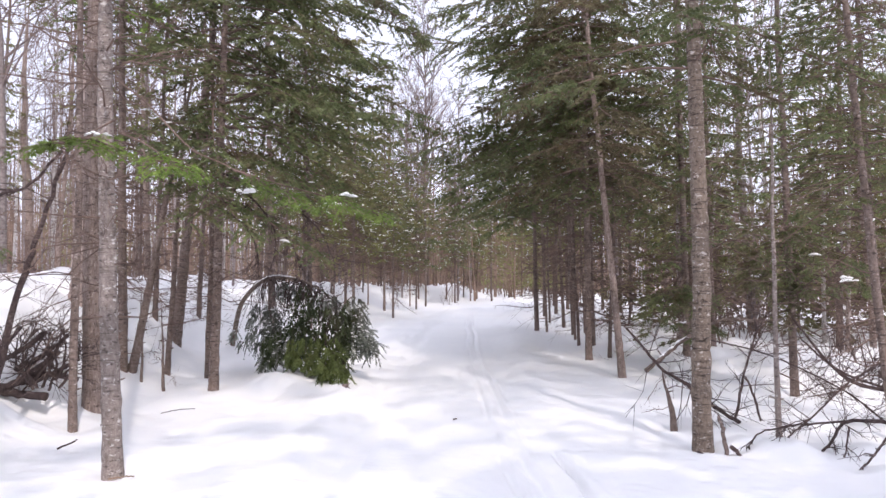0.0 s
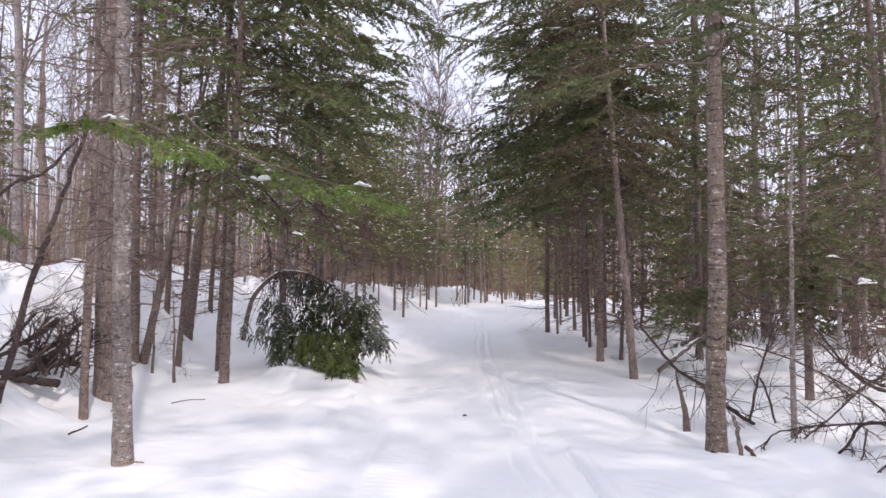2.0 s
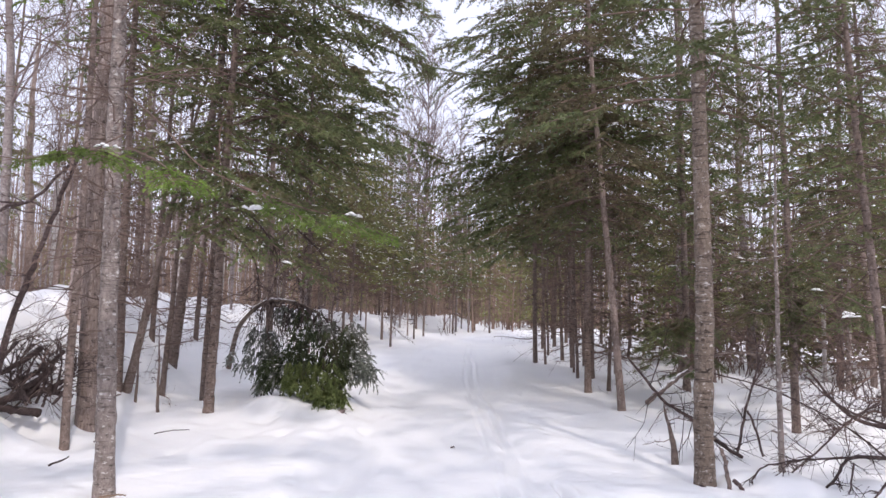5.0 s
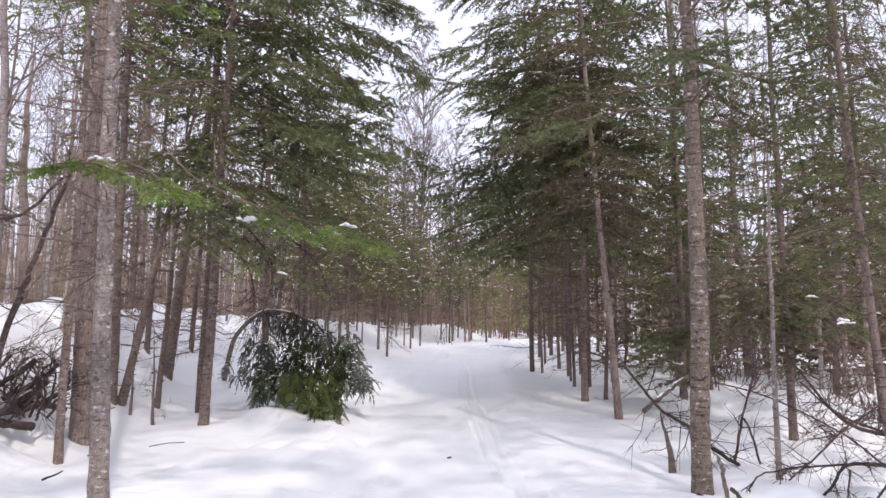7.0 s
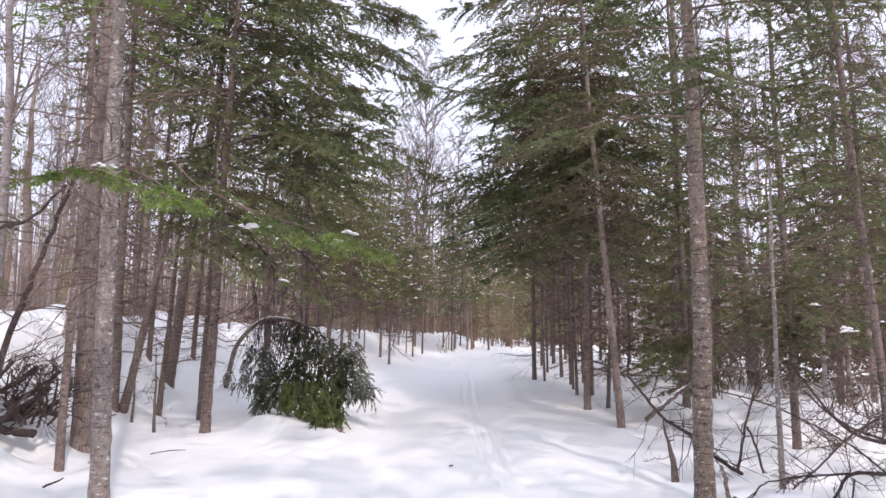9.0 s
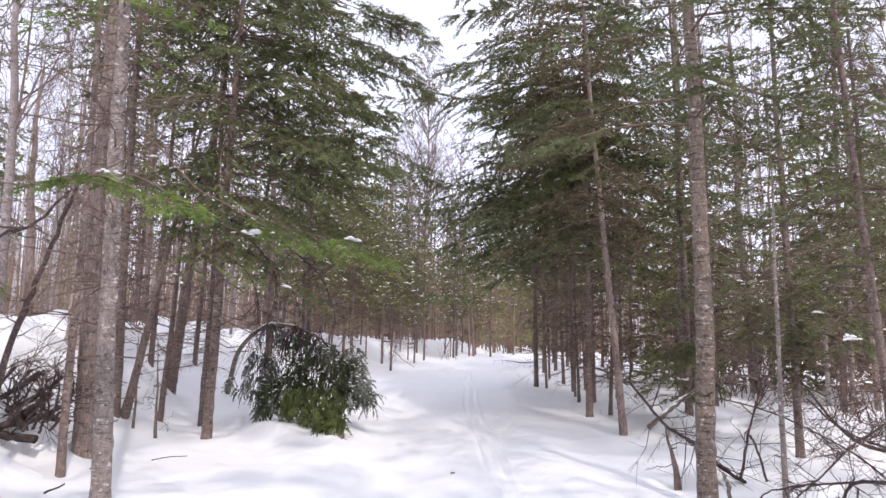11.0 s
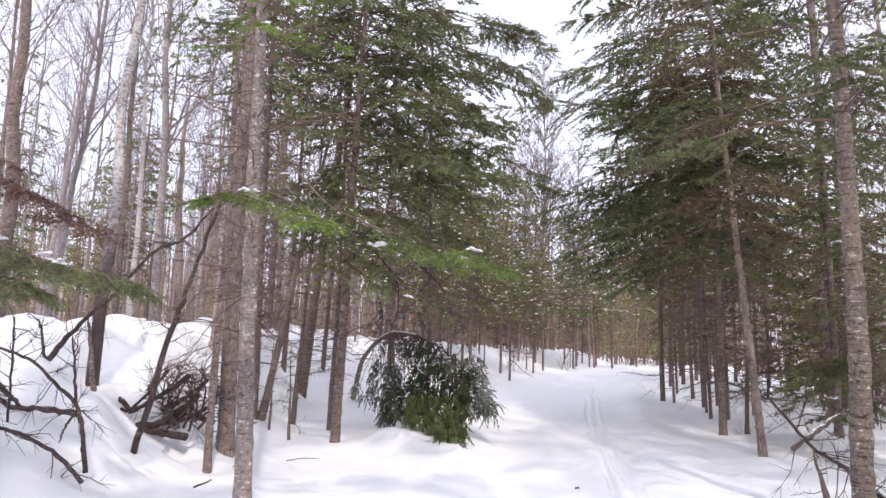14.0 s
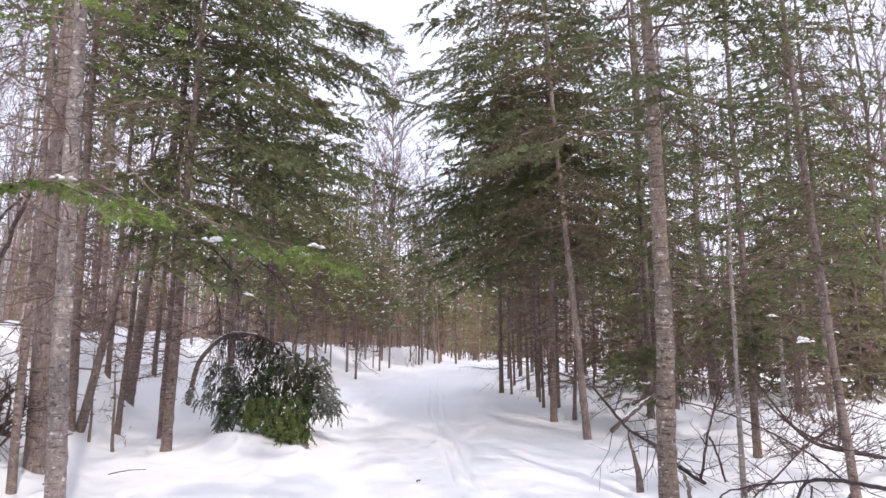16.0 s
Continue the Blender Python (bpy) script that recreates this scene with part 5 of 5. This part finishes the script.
# single twigs lying on the snow
fallen("twig", [(-3.4, 5.75, 0.10), (-3.33, 5.8, 0.13), (-3.28, 5.85, 0.16)], 0.010, 0.006, 121, "short dark twig on the snow", twigs=0)
fallen("twig", [(-2.6, 5.1, 0.03), (-2.5, 5.14, 0.04), (-2.43, 5.17, 0.03)], 0.007, 0.005, 122, "short pale twig on the snow", SPLIT, 0)
fallen("twig", [(-3.25, 7.5, 0.07), (-3.1, 7.55, 0.10), (-2.95, 7.75, 0.08)], 0.006, 0.004, 123, "thin twig on the snow", None, 0)
fallen("twig", [(0.13, 7.7, -0.03), (0.17, 7.72, -0.03)], 0.010, 0.008, 124, "grey crumb of bark on the trail", TWIG_GREY, 0)
fallen("twig", [(3.0, 22.0, 0.40), (3.4, 22.2, 0.40), (3.7, 22.2, 0.42)], 0.014, 0.01, 125, "thin twig on the snow", SPLIT, 3, 0.3)

# ---- hardwoods on the bank ----
bare_tree(-11.4, 15.5, 14, 0.08, 131, "pale birch with a straight stem", BARK_BIRCH, TWIG_GREY, 30, 0.3, (-0.05, 0), "birch_tree")
bare_tree(-8.2, 11.9, 13, 0.095, 132, "grey-brown leafless tree in the woods", BARK_GREY, TWIG_GREY, 34, 0.25, (-0.04, 0))
bare_tree(-8.93, 8.91, 13, 0.125, 133, "dark-barked leafless tree on the bank", BARK_SPRUCE, TWIG_GREY, 30, 0.28, (-0.06, 0))
bare_tree(-11.57, 17.91, 8, 0.16, 134, "broken grey snag without branches", BARK_BROWN, TWIG_GREY, 6, 0.3, (-0.017, 0), "snag")
bare_tree(-12.5, 13.91, 14, 0.09, 135, "leaning leafless tree on the bank", BARK_GREY, TWIG_GREY, 28, 0.28, (0.06, 0))
bare_tree(-12.3, 13.4, 14, 0.07, 136, "leaning leafless tree on the bank", BARK_GREY, TWIG_GREY, 28, 0.28, (0.075, 0))
bare_tree(-1.0, 30.5, 15, 0.05, 137, "tall leafless tree over the far end of the trail", BARK_SPRUCE, TWIG_GREY, 80, 0.3, (0, 0), fine=1.9)
bare_tree(-2.4, 34.5, 13, 0.06, 139, "tall leafless tree over the far end of the trail", BARK_GREY, TWIG_GREY, 36, 0.3, (0.02, 0), fine=1.7)
bare_tree(0.6, 37.5, 14, 0.07, 129, "tall leafless tree over the far end of the trail", BARK_GREY, TWIG_GREY, 36, 0.3, (0.0, 0), fine=1.8)
bare_tree(7.3, 9.6, 10, 0.045, 128, "slim leafless tree with long spreading twigs", BARK_SPRUCE, TWIG, 34, 0.22, (-0.02, 0), twigs_per=12)
bare_tree(9.4, 12.2, 11, 0.05, 127, "slim leafless tree with long spreading twigs", BARK_GREY, TWIG_GREY, 34, 0.25, (0.02, 0), twigs_per=12)
bare_tree(5.85, 16.0, 14, 0.135, 126, "thick pinkish-grey stem behind the first row", BARK_FIR, TWIG_GREY, 16, 0.4, (0.0, 0))
bare_tree(6.4, 16.3, 11, 0.045, 125, "slim pale birch leaning among firs", BARK_BIRCH, TWIG_GREY, 12, 0.4, (0.12, 0), "birch_tree")
bare_tree(9.45, 19.0, 13, 0.065, 124, "slim pale birch among firs", BARK_BIRCH, TWIG_GREY, 14, 0.4, (0.0, 0), "birch_tree")
bare_tree(8.2, 17.5, 14, 0.12, 138, "tall leafless tree behind firs", BARK_GREY, TWIG_GREY, 20, 0.35, (-0.02, 0))

# ---- the woods round about: a few trees, grown again and again ----
wood_rng = np.random.default_rng(5)
HARD = [bare_tree(-9 - 1.7 * i, 20 + 2.3 * i, 11 + (i * 37 % 5), 0.032 + 0.011 * i, 140 + i, lab, bk, TWIG_GREY, 14, 0.28, (0.012 * (i - 3), 0.01), fine=1.25, twigs_per=7)
        for i, (lab, bk) in enumerate([("slim grey leafless tree in the woods", BARK_GREY), ("grey-brown leafless tree in the woods", BARK_GREY), ("pale leafless birch in the woods", BARK_BIRCH), ("brown leafless tree in the woods", BARK_BROWN), ("dark leafless tree in the woods", BARK_SPRUCE), ("grey leafless tree in the woods", BARK_GREY)])]
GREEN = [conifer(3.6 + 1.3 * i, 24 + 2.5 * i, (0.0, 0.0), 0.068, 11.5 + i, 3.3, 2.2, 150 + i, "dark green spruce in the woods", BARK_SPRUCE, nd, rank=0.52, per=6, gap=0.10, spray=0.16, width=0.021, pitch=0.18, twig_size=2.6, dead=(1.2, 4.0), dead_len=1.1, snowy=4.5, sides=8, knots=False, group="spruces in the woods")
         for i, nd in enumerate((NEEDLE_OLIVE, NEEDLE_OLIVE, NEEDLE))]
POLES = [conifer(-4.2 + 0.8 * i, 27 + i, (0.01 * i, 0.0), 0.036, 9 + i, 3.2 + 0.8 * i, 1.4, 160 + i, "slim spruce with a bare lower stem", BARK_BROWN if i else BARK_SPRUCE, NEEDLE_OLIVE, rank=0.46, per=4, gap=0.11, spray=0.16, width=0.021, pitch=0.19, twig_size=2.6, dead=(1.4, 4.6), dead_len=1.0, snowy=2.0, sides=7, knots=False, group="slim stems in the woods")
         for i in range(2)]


def shrub(x, y, seed):
    rng = np.random.default_rng(seed)
    base = thing("shrub", x, y, float(ground_z(x, y)), "leafless brown brush standing in the snow", "shrub", "brush in the woods")
    s = Shape()
    for _ in range(9):
        a = rng.uniform(0, 6.28)
        ln = rng.uniform(0.7, 2.2)
        t = np.linspace(0, 1, 5)[:, None]
        p = np.array((rng.normal(0, 0.25), rng.normal(0, 0.25), -0.05)) + ln * t * np.array((0.35 * math.cos(a), 0.35 * math.sin(a), 1)) + np.cumsum(rng.normal(0, 0.05, (5, 3)), axis=0)
        stem = Shape()
        stem.tube(p, np.linspace(0.011, 0.003, 5), 4, cap=False)
        stem.done("stem", TWIG, base)
        m = 14
        u = rng.integers(1, 5, m)
        w = unit(rng.normal(0, 0.6, (m, 3)) + np.array((0, 0, 0.6)))
        s.wands(p[u], p[u] + w * rng.uniform(0.15, 0.6, (m, 1)), 0.004, 0.002)
    tagged(s.done("twigwork", TWIG, base, "fine bare twigs"), kind="stuff")
    return base


THICKET = [conifer(9.5 + 2.5 * i, 15.5 + 1.5 * i, (0.0, 0.0), 0.045, 6.0 + 1.5 * i, 0.55, 1.7, 155 + i, "dense young spruce with dull green low boughs", BARK_SPRUCE, nd, rank=0.40, per=6, gap=0.13, spray=0.20, width=0.026, pitch=0.22, twig_size=2.2, dead=(0.3, 2.4), dead_len=1.1, snowy=0.5, sides=6, knots=False, bare=0.1, group="young spruces in the woods")
           for i, nd in enumerate((NEEDLE_DULL, NEEDLE_OLIVE))]
SHRUB = [shrub(6.0 + i, 15 + i, 170 + i) for i in range(3)]


def grow(sample, x, y, size, spin):
    copy_thing(sample, Matrix.Translation((x, y, float(ground_z(x, y)) - 0.03)) @ Matrix.Rotation(spin, 4, "Z") @ Matrix.Scale(size, 4))


def sow(count, samples, near, far, left, right, lo, hi, trail_gap=2.6, inner=6.0):
    """Scatter copies in a sector of the woods, clear of the trail and the near trees."""
    made = 0
    while made < count:
        d = math.sqrt(wood_rng.uniform(near ** 2, far ** 2))
        a = radians(wood_rng.uniform(left, right))
        x, y = d * math.sin(a), d * math.cos(a)
        if abs(x - float(trail_x(y))) < trail_gap or (y < 22 and abs(x) < inner):
            continue
        grow(samples[wood_rng.integers(len(samples))], x, y, wood_rng.uniform(lo, hi), wood_rng.uniform(0, 6.28))
        made += 1


sow(95, HARD, 15, 48, -52, -12, 0.75, 1.2)
sow(48, HARD, 16, 50, 9, 52, 0.75, 1.15)
sow(14, HARD, 32, 60, -12, 12, 0.8, 1.1)
sow(12, POLES, 15, 40, -38, -8, 0.8, 1.2)
sow(16, POLES, 28, 46, -10, 12, 0.75, 1.15, 2.2)
sow(6, GREEN, 22, 40, -16, -5, 0.8, 1.1, 3.4)
sow(6, GREEN, 22, 40, 6, 22, 0.8, 1.1, 3.4)
for bx, by, k, sz in ((-1.85, 22.5, 1, 0.60), (-1.3, 27.5, 2, 0.58), (-3.0, 21.0, 1, 0.78), (-3.7, 23.8, 0, 0.85), (-2.6, 27.0, 2, 0.8), (-6.4, 34.5, 0, 0.85), (-1.6, 36.0, 1, 0.8), (-5.6, 25.5, 2, 0.95), (0.4, 34.5, 2, 0.66), (1.0, 41.0, 0, 0.72), (2.6, 38.5, 1, 0.85), (5.4, 33.0, 0, 1.0), (4.1, 24.5, 1, 1.0), (-2.6, 42, 2, 0.85)):
    grow(GREEN[k], bx, by, sz, bx * 2.3)
sow(6, GREEN, 18, 40, 22, 46, 0.65, 0.95)
sow(4, GREEN, 20, 40, -50, -24, 0.5, 0.8)
for bx, by, k, sz in ((7.2, 18.4, 0, 0.9), (9.8, 18.2, 1, 0.95), (12.6, 17.6, 0, 0.95), (8.2, 21.5, 1, 1.1), (15.2, 18.5, 1, 1.1), (5.6, 20.0, 0, 0.9)):
    grow(THICKET[k], bx, by, sz, by * 1.9)
sow(20, SHRUB, 12, 28, 18, 50, 0.7, 1.3, 3.0, 4.6)
sow(16, SHRUB, 18, 36, -45, 8, 0.5, 0.8, 2.6)
# woods added unseen beside and behind the camera, placed to shade trail and bank
for bx, by, k, sz in ((3.5, -0.7, 0, 1.05), (-2.2, -2.3, 2, 1.3), (-4.3, -0.9, 2, 1.0), (3.2, -9.5, 0, 1.0), (4.6, 1.6, 1, 0.8), (4.1, -3.2, 2, 1.0), (3.9, -6.2, 1, 0.85), (11.5, 1.5, 2, 1.0), (6.6, -2.4, 0, 1.1), (-4.6, -5.2, 1, 1.1), (-5.5, -1.5, 0, 0.9), (0.9, -14.5, 2, 1.1), (-2.5, -12, 0, 1.05), (9, -2, 1, 1.0)):
    grow(GREEN[k], bx, by, sz, bx * 1.7)
grow(POLES[1], 2.45, -3.4, 1.6, 0.7)
sow(24, HARD, 9, 30, 95, 265, 0.8, 1.1, 3.0, 5.0)
sow(7, HARD[:2], 13, 24, -46, -24, 0.4, 0.7)
sow(5, SHRUB, 14, 24, -44, -20, 0.8, 1.3)
sow(6, POLES, 24, 38, -14, -1, 0.95, 1.3, 3.2)


# ---- far woods to the horizon ----
def far_woods():
    rng = np.random.default_rng(9)
    n = 4600
    d = np.sqrt(rng.uniform(38 ** 2, 115 ** 2, n))
    a = np.radians(rng.uniform(-62, 62, n))
    x, y = d * np.sin(a), d * np.cos(a)
    keep = np.abs(x - trail_x(y)) > 2.0
    x, y = x[keep], y[keep]
    n = len(x)
    foot = np.stack([x, y, ground_z(x, y) - 0.2], 1)
    h = rng.uniform(6, 13, n)
    top = foot + np.stack([rng.normal(0, 0.3, n), rng.normal(0, 0.3, n), h], 1)
    s = Shape()
    s.wands(foot, top, rng.uniform(0.035, 0.09, n), 0.015)
    for _ in range(24):
        u = rng.uniform(0.08, 0.95, (n, 1)) ** 1.3
        b = foot + (top - foot) * u
        w = unit(rng.normal(0, 0.7, (n, 3)) + np.array((0, 0, 0.8)))
        s.blades(b, w * rng.uniform(0.6, 2.4, (n, 1)), np.where(np.abs(x / y) < 0.22, 0.032, 0.014), rng, 0.1)
    tagged(s.done("far_woods", TWIG_FAR), "grey-brown leafless woods in the distance, far light painted into their colour", "woods", kind="stuff")
    g = Shape()
    for i in range(150):
        dd, aa = math.sqrt(rng.uniform(42 ** 2, 90 ** 2)), radians(rng.uniform(-45, 45) if i < 90 else rng.uniform(-10, 12))
        cx, cy = dd * math.sin(aa), dd * math.cos(aa)
        if abs(cx - float(trail_x(cy))) < 3.0:
            continue
        cz, hh = float(ground_z(cx, cy)), rng.uniform(6, 11)
        m = 420 if i < 90 else 300
        q = rng.uniform(0.12, 1, m) ** 1.2
        ang = rng.uniform(0, 6.28, m)
        rad = 1.9 * (1.02 - q) * rng.uniform(0.15, 0.9, m)
        p = np.stack([cx + rad * np.cos(ang), cy + rad * np.sin(ang), cz + q * hh], 1)
        w = np.stack([np.cos(ang), np.sin(ang), np.full(m, -0.35)], 1) * rng.uniform(0.25, 0.7, (m, 1))
        g.blades(p, w, 0.06, rng)
    tagged(g.done("far_spruces", NEEDLE_OLIVE, smooth=False), "olive spruces in the distant woods, light painted into the needles", "woods", kind="stuff")


far_woods()
build_ground()
